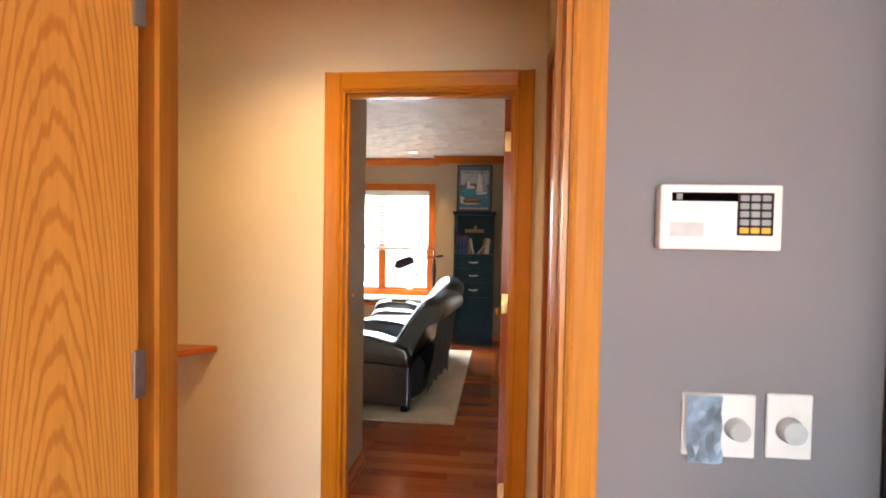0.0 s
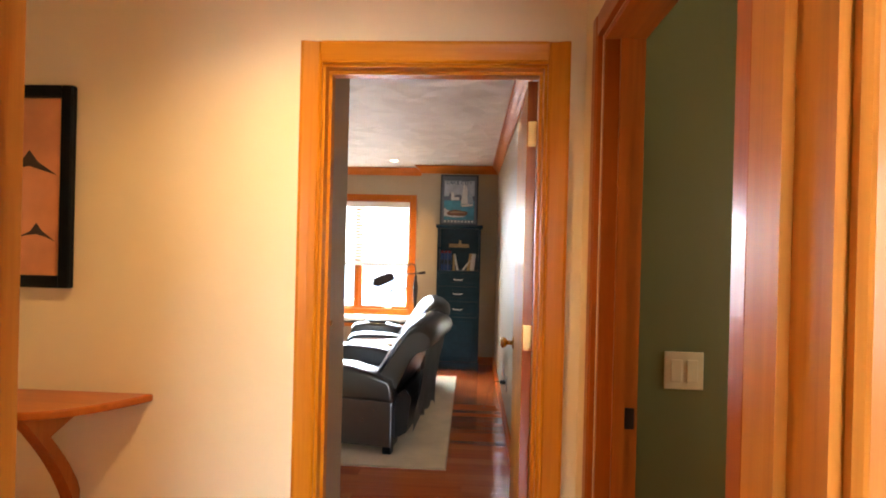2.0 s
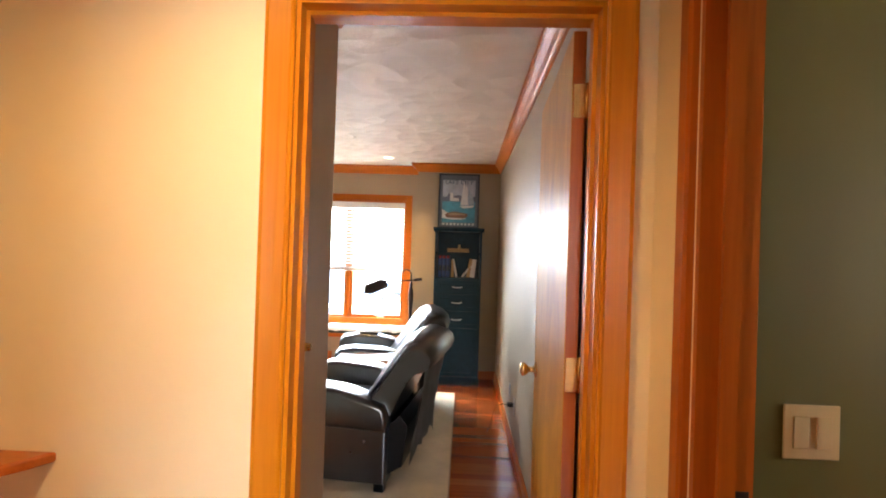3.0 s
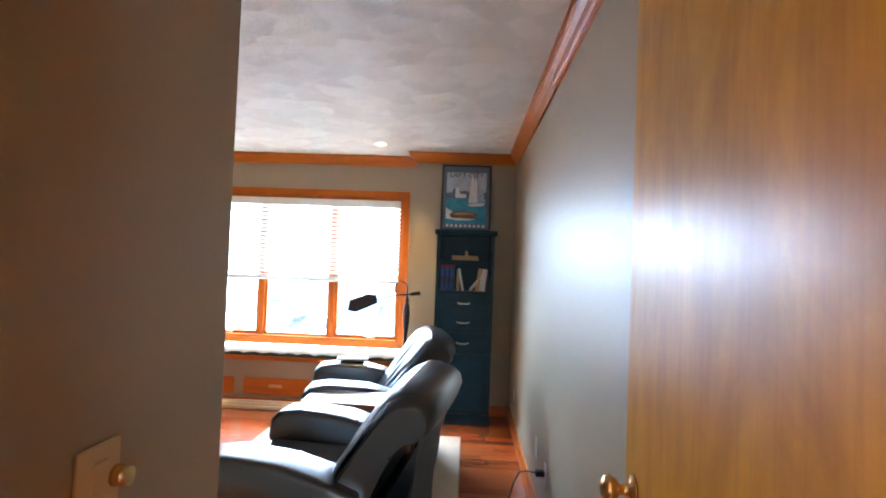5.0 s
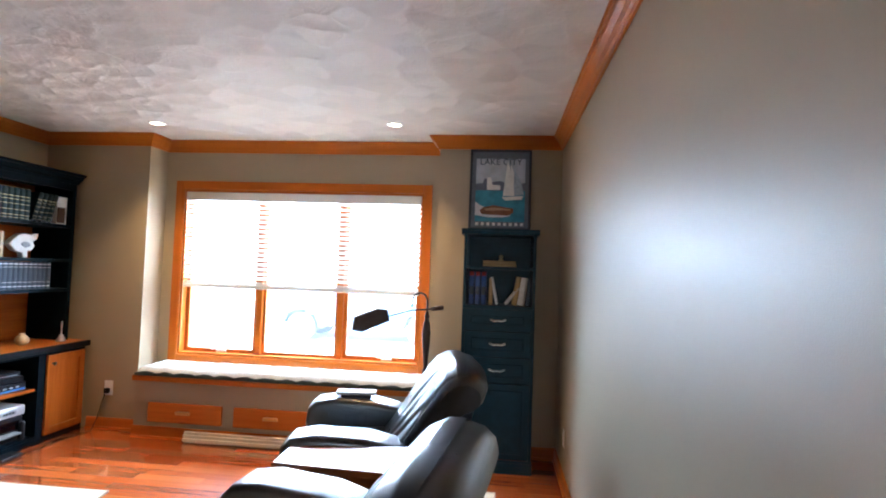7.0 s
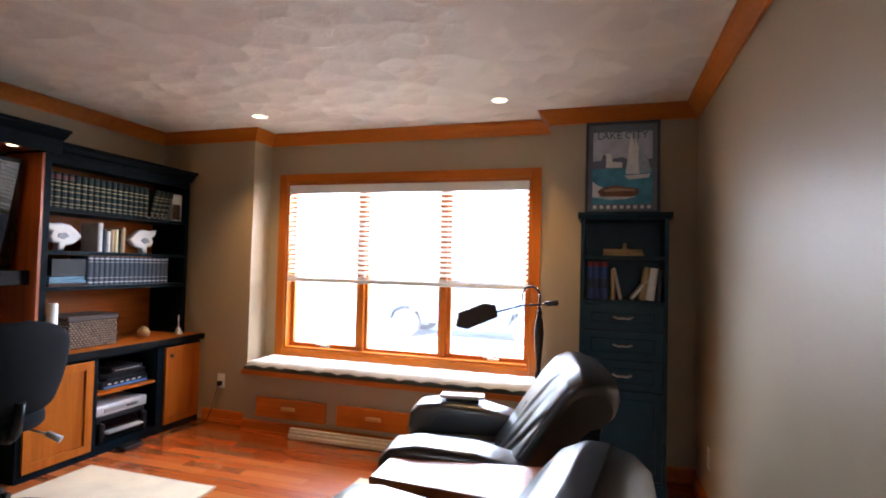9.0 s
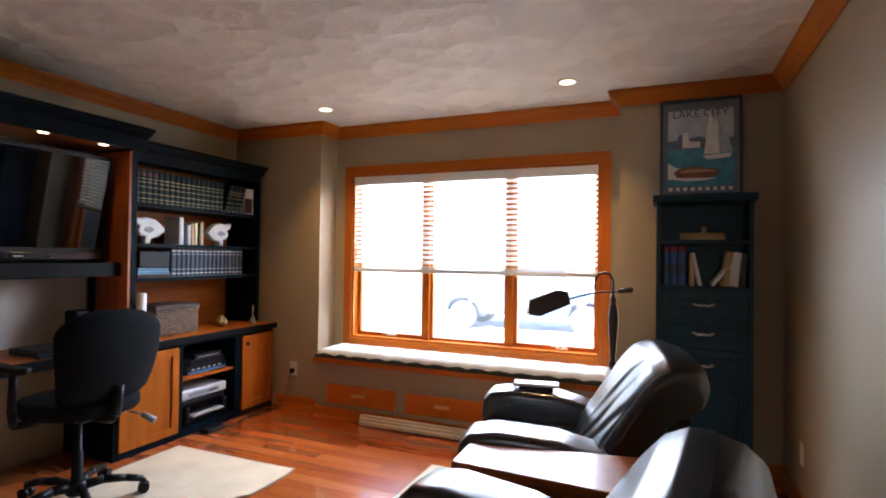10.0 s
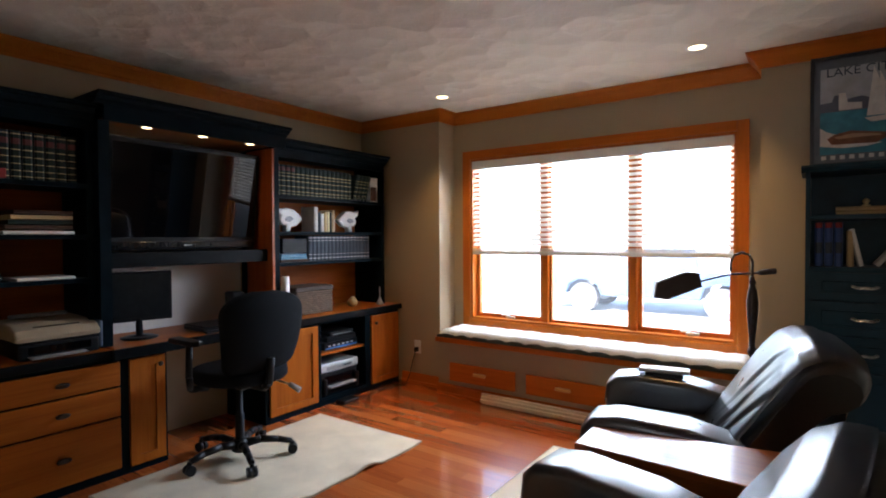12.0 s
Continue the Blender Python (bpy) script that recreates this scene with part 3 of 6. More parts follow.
for k in range(3):
    a, b = edges[2 * k], edges[2 * k + 1]
    z0, z1, s = WZ0 + 0.018, WZ1 - 0.018, 0.032 if k != 1 else 0.022
    sash = part("sash", ring(bmesh.new(), "y", a, b, z0, z1, s, 7.215, 7.26), trim_wood["z"], win)
    pane = part("pane", B(a + s, b - s, 7.236, 7.240, z0 + s, z1 - s), glass, sash, "clear glass pane")
    pane.visible_shadow = False
    if k != 1:
        xm = (a + b) / 2 + (0.02 if k == 0 else 0.06)
        bm = B(xm - 0.045, xm + 0.045, 7.196, 7.2155, z0 + 0.003, z0 + 0.024, bevel=0.004)
        tube(bm, [(xm, 7.196, z0 + 0.02), (xm - 0.02, 7.185, z0 + 0.035), (xm - 0.075, 7.182, z0 + 0.03)], 0.006)
        part("crank_handle", bm, white_plastic, win, "white folding crank")

blind = thing("window_blind", (-1.9, 7.15, 1.2), "white horizontal slat blind lowered halfway over the window", "blind")
bx0, bx1 = WX0 + 0.022, WX1 - 0.022
part("valance", B(bx0, bx1, 7.128, 7.142, 1.935, 2.008, bevel=0.003), blind_white, blind)
part("head_rail", B(bx0, bx1, 7.145, 7.178, 1.955, 2.008), blind_white, blind)
slat_me = None
for k in range(17):
    z = 1.270 + k * 0.0408
    if slat_me is None:
        bm = bmesh.new()
        prism(bm, [(-0.024, -0.001), (-0.012, 0.0022), (0.0, 0.0032), (0.012, 0.0022), (0.024, -0.001), (0.0, 0.0010)], "x", bx0 + 1.9, bx1 + 1.9)
        bmesh.ops.rotate(bm, verts=bm.verts, matrix=Matrix.Rotation(radians(36), 3, "X"))
        slat_me = mesh_of(bm, "slat", slat_white)
    s = new("slat", slat_me)
    s.parent, s.location = blind, (0, 0.012, z - 1.2)
part("bottom_rail", B(bx0, bx1, 7.136, 7.184, 1.180, 1.208, bevel=0.004), blind_white, blind)
for k in range(4):
    part("stacked_slat", B(bx0, bx1, 7.137, 7.183, 1.2095 + k * 0.008, 1.2145 + k * 0.008, bevel=0.001), blind_white, blind)
for k in range(5):
    xk = bx0 + 0.15 + k * (bx1 - bx0 - 0.3) / 4
    part("ladder_cord", boxes((xk - 0.0015, xk + 0.0015, 7.136, 7.139, 1.22, 1.95)), blind_white, blind)

# ---- window seat ----
ws = thing("built_in_bench", (-1.9, 6.76, 0), "built-in bench under the window with wooden edge and drawers", "bench")
SB = -0.735
part("body", boxes((-3.06, SB, 6.765, 7.10, 0, 0.445), (-3.138, -3.06, 6.905, 7.10, 0, 0.445)), taupe, ws, "taupe painted box front")
part("seat_board", B(-3.075, SB + 0.02, 6.735, 7.118, 0.445, 0.487, bevel=0.006, seg=2), trim_wood["x"], ws)
part("baseboard", prism(bmesh.new(), [(6.765, 0), (6.743, 0), (6.743, 0.018), (6.751, 0.02), (6.752, 0.078), (6.759, 0.092), (6.765, 0.092)], "x", -3.065, SB), trim_wood["x"], ws)
for a, b in ((-2.935, -2.32), (-2.225, -1.605), (-1.51, -0.89)):
    dr = part("drawer", B(a, b, 6.745, 6.768, 0.128, 0.282, bevel=0.006, seg=2), trim_wood["x"], ws)
    xm = (a + b) / 2
    bm = prism(bmesh.new(), [(xm - 0.055, 6.712), (xm + 0.055, 6.712), (xm + 0.062, 6.724), (xm + 0.045, 6.744), (xm - 0.045, 6.744), (xm - 0.062, 6.724)], "z", 0.203, 0.226, bevel=0.003)
    part("handle", bm, pale_oak, dr, "pale wooden bar handle")


def cushion():
    bm = bmesh.new()
    nx, ny = 96, 12
    x0, x1, y0, y1 = -3.05, -0.74, 6.742, 7.112
    top = {}
    for i in range(nx + 1):
        for j in range(ny + 1):
            u, v = i / nx, j / ny
            e = min(1, 9 * min(u * 6, (1 - u) * 6, v, 1 - v))
            puff = 0.040 * math.sqrt(max(0, 1 - (1 - e) ** 2)) + 0.012
            tuft = 0.011 * abs(math.sin(u * math.pi * 14)) ** 0.5 + 0.006 * abs(math.sin(v * math.pi * 3))
            top[i, j] = bm.verts.new((x0 + (x1 - x0) * u, y0 + (y1 - y0) * v, 0.489 + puff + tuft * e))
    bot = {}
    for i in range(nx + 1):
        for j in (0, ny):
            bot[i, j] = bm.verts.new((top[i, j].co.x, top[i, j].co.y, 0.489))
    for i in range(nx):
        for j in range(ny):
            bm.faces.new((top[i, j], top[i + 1, j], top[i + 1, j + 1], top[i, j + 1])).smooth = True
        bm.faces.new((bot[i, 0], bot[i + 1, 0], top[i + 1, 0], top[i, 0]))
        bm.faces.new((top[i, ny], top[i + 1, ny], bot[i + 1, ny], bot[i, ny]))
    return bm


cu = thing("seat_cushion", (-1.9, 6.93, 0.489), "light tufted bench cushion with a dark patterned front edge", "cushion")
part("top", cushion(), cushion_fabric, cu)
bm = bmesh.new()
n_ = 112
lower = [(-3.05 + 2.31 * k / n_, 0.4895) for k in range(n_ + 1)]
upper = [(x, 0.509 + 0.012 * abs(math.sin(k * math.pi / 8)) + 0.006 * noise.noise(Vector((k * 0.37, 1, 2)))) for k, (x, z) in enumerate(lower)]
prism(bm, lower + upper[::-1], "y", 6.731, 6.752)
part("welt", bm, cushion_edge, cu, "dark patterned front band")

# ---- floor boards ----


def planks():
    """Hardwood boards across the room; alike boards share a mesh."""
    rnd = random.Random(5)
    W, gap = 0.083, 0.0005
    lens = [0.45, 0.62, 0.8, 1.0, 1.25]
    shared = {}
    for L in lens:
        bm = B(0, L - gap, 0, W - gap, -0.012, 0.0)
        shared[L] = mesh_of(bm, "plank", plank_wood)
    near, rest = 0, bmesh.new()
    fl = bpy.data.objects["floor"]
    y, row = -2.78, 0
    while y < 7.1:
        x0, x1 = (-4.08, 0.25) if y > 2.17 else (-2.4, 2.4)
        x = x0 - rnd.random() * 0.8
        while x < x1:
            L = rnd.choice(lens)
            inside = x >= x0 and x + L <= x1
            if inside and near < 300 and 2.3 < y < 6.8 and x > -3.7:
                ob = new("plank", shared[L])
                ob.parent, ob.location = fl, (x, y, 0)
                near += 1
            else:
                a, b = max(x, x0), min(x + L, x1)
                if b - a > 0.02:
                    box(rest, a, b - gap, y, y + W - gap, -0.012, 0.0)
            x += L
        y += W
    me = mesh_of(rest, "floor_boards", plank_wood)
    ob = new("floor_boards", me)
    ob.parent = fl
    tagged(ob, kind="stuff")


# ---- hall things ----
hs = thing("wall_shelf", (-1.45, 2.11, 0.42), "half-round reddish wooden wall shelf on a curved bracket", "shelf")
pts = [(-1.145 - 0.55 * i / 24, 2.108 - 0.25 * math.sin(math.pi * i / 24) ** 0.8) for i in range(25)]
part("top", prism(bmesh.new(), pts, "z", 0.878, 0.905, bevel=0.006, seg=2), red_wood["x"], hs)
bm = bmesh.new()
curve_o = [(2.105 - 0.24 * (k / 12) ** 1.6, 0.42 + 0.46 * (k / 12)) for k in range(13)]
prism(bm, curve_o + [(2.108, 0.875), (2.108, 0.84)] + [(min(2.108, y + 0.05), z - 0.012) for y, z in curve_o[::-1]][2:-2], "x", -1.442, -1.398)
part("bracket", bm, red_wood["z"], hs)

pf = thing("framed_print", (-1.72, 2.10, 1.26), "black framed sunset print with dark silhouettes", "picture")
x0, x1, z0, z1, w = -1.90, -1.437, 1.26, 1.957, 0.042
for q in ((x0, x0 + w, z0, z1), (x1 - w, x1, z0, z1), (x0 + w, x1 - w, z0, z0 + w), (x0 + w, x1 - w, z1 - w, z1)):
    part("frame_bar", B(q[0], q[1], 2.082, 2.108, q[2], q[3], bevel=0.004), black_wood, pf)
art = plain("peach_print", (0.72, 0.33, 0.17), 0.5, vary=0.25, scale=3)
ink = plain("dark_print_ink", (0.05, 0.035, 0.035), 0.5)
part("print", B(x0 + w, x1 - w, 2.099, 2.106, z0 + w, z1 - w), art, pf)
for cx, cz, s in ((-1.60, 1.66, 1.0), (-1.57, 1.43, 0.7), (-1.75, 1.55, 1.2)):
    part("silhouette", prism(bmesh.new(), [(cx - 0.1 * s, cz), (cx - 0.03 * s, cz + 0.035 * s), (cx, cz + 0.075 * s), (cx + 0.03 * s, cz + 0.035 * s), (cx + 0.1 * s, cz - 0.01), (cx + 0.05 * s, cz + 0.005), (cx, cz + 0.02 * s), (cx - 0.05 * s, cz + 0.01)], "y", 2.0972, 2.0988), ink, pf)


def switch_plate(name, x, y, z, w, h, face, mat, label, toggles=2, category="light switch"):
    """A plate on a wall; face is the outward way: 'y-', 'x-' or 'x+'."""
    t0 = thing(name, (x, y, z), label, category)
    def put(u0, u1, d0, d1, z0, z1, **k):
        if face == "y-":
            return B(x + u0, x + u1, y - d1, y - d0, z + z0, z + z1, **k)
        if face == "x-":
            return B(x - d1, x - d0, y + u0, y + u1, z + z0, z + z1, **k)
        return B(x + d0, x + d1, y + u0, y + u1, z + z0, z + z1, **k)
    part("plate", put(-w / 2, w / 2, 0.0005, 0.006, -h / 2, h / 2, bevel=0.002), mat, t0)
    for k in range(toggles):
        u = (k - (toggles - 1) / 2) * 0.046
        part("rocker", put(u - 0.016, u + 0.016, 0.006, 0.0095, -0.033, 0.033, bevel=0.0015), mat, t0)
    return t0


switch_plate("bath_switch", 0.576, 1.955, 1.083, 0.114, 0.112, "y-", ivory_plastic, "ivory double rocker switch plate on the olive wall")
osw = switch_plate("office_switch", -0.70, 2.62, 1.085, 0.09, 0.112, "x+", ivory_plastic, "light switch plate with a brass dimmer knob beside the office door", 1)
bm = bmesh.new()
cyl(bm, (-0.694, 2.655, 1.085), (-0.672, 2.655, 1.085), 0.016, 0.013, 16)
part("dimmer_knob", bm, brass, osw, "round brass knob")
for yy, zz in ((5.02, 0.36), (6.42, 0.32)):
    switch_plate("wall_outlet", 0.25, yy, zz, 0.072, 0.116, "x-", white_plastic, "white wall outlet on the taupe wall", 1, "outlet")
ol = switch_plate("wall_outlet", -3.39, 6.90, 0.335, 0.075, 0.12, "y-", white_plastic, "white wall outlet with a black plug beside the desk unit", 1, "outlet")
part("plug", B(-3.405, -3.37, 6.855, 6.892, 0.295, 0.335, bevel=0.006), black_plastic, ol, "black plug")
o2 = switch_plate("wall_outlet", 0.25, 4.66, 0.34, 0.072, 0.116, "x-", white_plastic, "white wall outlet with a black plug and cord", 1, "outlet")
part("plug", B(0.195, 0.242, 4.645, 4.685, 0.335, 0.365, bevel=0.006), black_plastic, o2, "black plug")
bm = tube(bmesh.new(), [(0.2, 4.66, 0.35), (0.17, 4.70, 0.345), (0.13, 4.80, 0.30), (0.11, 4.9, 0.2), (0.1, 5.0, 0.08), (0.08, 5.1, 0.006)], 0.0035)
part("cord", bm, black_plastic, o2)
bm = tube(bmesh.new(), [(-3.39, 6.86, 0.30), (-3.395, 6.83, 0.22), (-3.42, 6.82, 0.1), (-3.45, 6.8, 0.008), (-3.5, 6.7, 0.006), (-3.53, 6.5, 0.006)], 0.0035)
part("cord", bm, black_plastic, ol)

# study wall: alarm keypad and dimmers
pale_label = plain("pale_grey_label", (0.50, 0.54, 0.55), 0.5)
al = thing("alarm_keypad", (0.47, 0.773, 1.41), "white alarm keypad with a dark display strip and buttons", "alarm panel")
part("case", B(0.384, 0.572, 0.745, 0.7725, 1.412, 1.517, bevel=0.004, seg=2), white_plastic, al)
part("display", B(0.402, 0.505, 0.7438, 0.7452, 1.490, 1.504), gloss_black, al, "dark display strip")
part("key_field", B(0.503, 0.557, 0.7430, 0.7452, 1.436, 1.504), black_plastic, al)
part("label_patch", B(0.400, 0.452, 0.7442, 0.7452, 1.433, 1.456), pale_label, al)
part("indicator", B(0.409, 0.418, 0.7432, 0.7440, 1.492, 1.502), grey_plastic, al, "small grey indicator window")
for r in range(5):
    for c in range(3):
        part("button", B(0.506 + c * 0.0165, 0.5195 + c * 0.0165, 0.7405, 0.7435, 1.4905 - r * 0.0128, 1.5 - r * 0.0128, bevel=0.0012), grey_plastic if r < 4 else plain("amber_button", (0.7, 0.42, 0.03), 0.4), al)
blue_film = plain("pale_blue_film", (0.42, 0.56, 0.70), 0.2, vary=0.4, scale=18)
d2 = thing("dimmer_switch", (0.487, 0.773, 1.065), "white double dimmer plate partly covered by pale blue film", "dimmer")
part("plate", B(0.430, 0.546, 0.766, 0.7725, 1.068, 1.174, bevel=0.002), white_plastic, d2)
bm = bmesh.new()
cyl(bm, (0.516, 0.766, 1.117), (0.516, 0.748, 1.117), 0.019, 0.016, 20)
part("knob", bm, silver_plastic, d2)
bm = bmesh.new()
rnd = random.Random(3)
grid = [[bm.verts.new((0.433 + 0.055 * i / 5 + (0.005 if j < 2 else 0), 0.762 - 0.011 * rnd.random(), 1.060 + 0.113 * j / 8)) for i in range(6)] for j in range(9)]
for j in range(8):
    for i in range(5):
        bm.faces.new((grid[j][i], grid[j][i + 1], grid[j + 1][i + 1], grid[j + 1][i]))
bmesh.ops.solidify(bm, geom=bm.faces[:], thickness=0.001)
part("film", bm, blue_film, d2, "crumpled pale blue film")
d1 = thing("dimmer_switch", (0.612, 0.773, 1.065), "white single rotary dimmer plate on the grey wall", "dimmer")
part("plate", B(0.577, 0.648, 0.766, 0.7725, 1.071, 1.178, bevel=0.002), white_plastic, d1)
bm = bmesh.new()
cyl(bm, (0.612, 0.766, 1.120), (0.612, 0.745, 1.120), 0.021, 0.018, 20)
part("knob", bm, pale_label, d1)
for ob in (al, d2, d1):
    ob.location.x -= 0.012
d1.location.x -= 0.008
d2.location.x += 0.006
hc = thing("dark_hutch", (1.1, 0.6, 0), "dark brown wooden hutch against the grey wall", "cabinet")
part("base", B(0.50, 1.7, 0.42, 0.768, 0, 0.97, bevel=0.006), dark_brown, hc)
part("top", B(0.485, 1.72, 0.40, 0.770, 0.97, 0.998, bevel=0.005), dark_brown, hc)
part("upper_case", B(0.735, 1.7, 0.55, 0.768, 0.998, 2.15, bevel=0.005), dark_brown, hc)


def ceiling_can(x, y, r=0.052):
    t0 = thing("recessed_light", (x, y, CEIL), "lit recessed ceiling downlight with a white trim ring", "ceiling light", "recessed lights")
    bm = bmesh.new()
    n = 28
    rings = [(r + 0.014, 0.0), (r + 0.012, -0.005), (r, -0.006), (r - 0.006, 0.004)]
    vs = [[bm.verts.new((x + q * math.cos(2 * math.pi * i / n), y + q * math.sin(2 * math.pi * i / n), CEIL - 0.001 + h)) for i in range(n)] for q, h in rings]
    for a, b in zip(vs, vs[1:]):
        for i in range(n):
            bm.faces.new((a[i], b[i], b[(i + 1) % n], a[(i + 1) % n])).smooth = True
    part("trim_ring", bm, white_plastic, t0)
    bm = bmesh.new()
    cyl(bm, (x, y, CEIL - 0.004), (x, y, CEIL - 0.0008), r - 0.007, n=24)
    part("lens", bm, lamp_glow, t0, "glowing warm lens")


ceiling_can(-2.85, 6.55)
ceiling_can(-1.0, 6.55)
ceiling_can(-0.58, 1.46, 0.075)

# ---- tall cabinet ----
tc = thing("tall_cabinet", (-0.21, 6.73, 0), "narrow dark teal cabinet with open shelves, drawers and a door", "cabinet")
cx0, cx1, cy0 = -0.465, 0.047, 6.572
part("side_panel", B(cx0, cx0 + 0.022, cy0, 6.885, 0.0, 1.668), teal_light, tc)
part("side_panel", B(cx1 - 0.022, cx1, cy0, 6.885, 0.0, 1.668), teal_light, tc)
part("back_panel", B(cx0 + 0.022, cx1 - 0.022, 6.872, 6.885, 0.03, 1.668), teal_light, tc)
part("top", prism(bmesh.new(), [(6.886, 1.668), (cy0, 1.668), (cy0 - 0.012, 1.680), (cy0 - 0.014, 1.688), (cy0 - 0.024, 1.693), (cy0 - 0.024, 1.706), (6.886, 1.706)], "x", cx0 - 0.02, cx1 + 0.02), teal_light, tc)
part("plinth", boxes((cx0 - 0.008, cx1 + 0.008, cy0 - 0.010, cy0 + 0.01, 0.0, 0.075), (cx0 - 0.004, cx1 + 0.004, cy0 - 0.005, cy0 + 0.01, 0.075, 0.09)), teal_light, tc)
for z in (1.418, 1.142):
    part("shelf", B(cx0 + 0.022, cx1 - 0.022, cy0 + 0.004, 6.872, z, z + 0.022, bevel=0.002), teal_light, tc)
part("carcass", B(cx0 + 0.022, cx1 - 0.022, cy0 + 0.014, 6.872, 0.09, 1.142), teal_light, tc)


def raised_front(name, x0, x1, z0, z1, y, mat, parent):
    """A framed front with a sunk, raised field."""
    f = 0.034
    ob = part(name, B(x0, x1, y, y + 0.016, z0, z1, bevel=0.002), mat, parent)
    part("frame", ring(bmesh.new(), "y", x0, x1, z0, z1, f, y - 0.007, y - 0.0005), mat, ob)
    if z1 - z0 > 0.1:
        part("panel", B(x0 + f + 0.012, x1 - f - 0.012, y - 0.005, y - 0.0005, z0 + f + 0.012, z1 - f - 0.012, bevel=0.0035), mat, ob)
    return ob


def bow_handle(x, z, y, parent, mat, w=0.098):
    bm = tube(bmesh.new(), [(x - w / 2, y, z), (x - w / 2 + 0.006, y - 0.018, z - 0.002), (x - w / 4, y - 0.026, z - 0.006), (x, y - 0.028, z - 0.003), (x + w / 4, y - 0.026, z - 0.006), (x + w / 2 - 0.006, y - 0.018, z - 0.002), (x + w / 2, y, z)], 0.0065, 8)
    for s in (-1, 1):
        lathe(bm, (x + s * w / 2, y - 0.002, z - 0.006), [(0.004, 0), (0.009, 0.002), (0.009, 0.01), (0.004, 0.012)], 10)
    part("handle", bm, mat, parent, "silver bow handle")


for z0, z1 in ((0.992, 1.135), (0.812, 0.980), (0.628, 0.800)):
    d = raised_front("drawer", cx0 + 0.028, cx1 - 0.028, z0, z1, cy0 + 0.001, teal_light, tc)
    bow_handle((cx0 + cx1) / 2, (z0 + z1) / 2, cy0 - 0.006, d, bright_nickel)
raised_front("door", cx0 + 0.028, cx1 - 0.028, 0.1, 0.616, cy0 + 0.001, teal_light, tc)

blue_cover = plain("blue_book_cloth", (0.03, 0.075, 0.24), 0.5)
red_cover = plain("red_book_cloth", (0.30, 0.02, 0.02), 0.5)
maroon_cover = plain("maroon_label", (0.09, 0.012, 0.010), 0.5)
green_cover = plain("green_book_cloth", (0.010, 0.020, 0.017), 0.55, spec=0.2)
grey_cover = plain("grey_blue_book_cloth", (0.05, 0.065, 0.085), 0.55, spec=0.2)
white_cover = plain("white_book_cover", (0.68, 0.66, 0.62), 0.45)
tan_cover = plain("tan_book_cover", (0.45, 0.3, 0.13), 0.5)
brown_cover = plain("brown_book_cover", (0.06, 0.028, 0.016), 0.55, spec=0.2)
silver_band = plain("silver_stamping", (0.52, 0.53, 0.55), 0.5, 0.3)
gold = plain("gilt", (0.52, 0.42, 0.22), 0.5, 0.5)


def book(at, t, d, h, cover, label, spine="x-", bands=(), lean=0.0, flat=False, group=""):
    """One hardback: boards, rounded spine, page block, gilt or coloured bands."""
    ob = thing("book", at, label, "book", group)
    x, y, z = at
    bm = boxes((x - t / 2, x - t / 2 + 0.003, y, y + d, z, z + h), (x + t / 2 - 0.003, x + t / 2, y, y + d, z, z + h))
    prism(bm, [(x - t / 2, y + 0.003), (x - t / 4, y - 0.004), (x + t / 4, y - 0.004), (x + t / 2, y + 0.003)], "z", z, z + h)
    part("cover", bm, cover, ob)
    part("pages", B(x - t / 2 + 0.003, x + t / 2 - 0.003, y + 0.003, y + d - 0.005, z + 0.004, z + h - 0.004), paper, ob)
    for lo, hi, m in bands:
        part("band", prism(bmesh.new(), [(x - t / 2 - 0.0004, y + 0.0025), (x - t / 4, y - 0.0052), (x + t / 4, y - 0.0052), (x + t / 2 + 0.0004, y + 0.0025), (x + t / 2, y + 0.005), (x - t / 2, y + 0.005)], "z", z + h * lo, z + h * hi), m, ob)
    turn = {"y-": 0, "x+": 90}[spine]
    m = pose(x, y, z, 0, 0, turn)
    if flat:
        m = m @ pose(0, 0, t / 2, 0, 90, 0)
    elif lean:
        m = m @ pose(0, 0, abs(math.sin(radians(lean))) * t / 2, 0, lean, 0)
    ob.matrix_world = m
    return ob


# books in the tall cabinet
for k in range(3):
    book((-0.405 + k * 0.043, 6.62, 1.164), 0.036, 0.17, 0.235, blue_cover, "blue hardback with a red top band on the teal shelf", "y-", ((0.88, 1.0, red_cover), (0.3, 0.55, grey_cover)))
book((-0.268, 6.62, 1.164), 0.026, 0.17, 0.19, tan_cover, "slim tan paperback on the teal shelf", "y-")
book((-0.222, 6.62, 1.166), 0.02, 0.17, 0.2, white_cover, "thin white booklet leaning on the teal shelf", "y-", (), -12)
book((-0.160, 6.62, 1.166), 0.02, 0.16, 0.15, white_cover, "short white booklet leaning on the teal shelf", "y-", (), 38)
book((-0.098, 6.62, 1.166), 0.034, 0.17, 0.205, tan_cover, "pale hardback leaning on the teal shelf", "y-", (), 9)
book((-0.052, 6.62, 1.166), 0.05, 0.17, 0.2, white_cover, "thick white volume leaning on the teal shelf", "y-", (), 6)
book((-0.005, 6.62, 1.166), 0.026, 0.17, 0.19, grey_cover, "grey hardback on the teal shelf", "y-", (), 4)
book((-0.33, 6.65, 1.441), 0.022, 0.19, 0.24, tan_cover, "tan book lying flat with a small ornament on it", "y-", (), 0, True)
book((-0.33, 6.66, 1.465), 0.018, 0.18, 0.235, tan_cover, "pale book lying flat on another", "y-", (), 0, True)
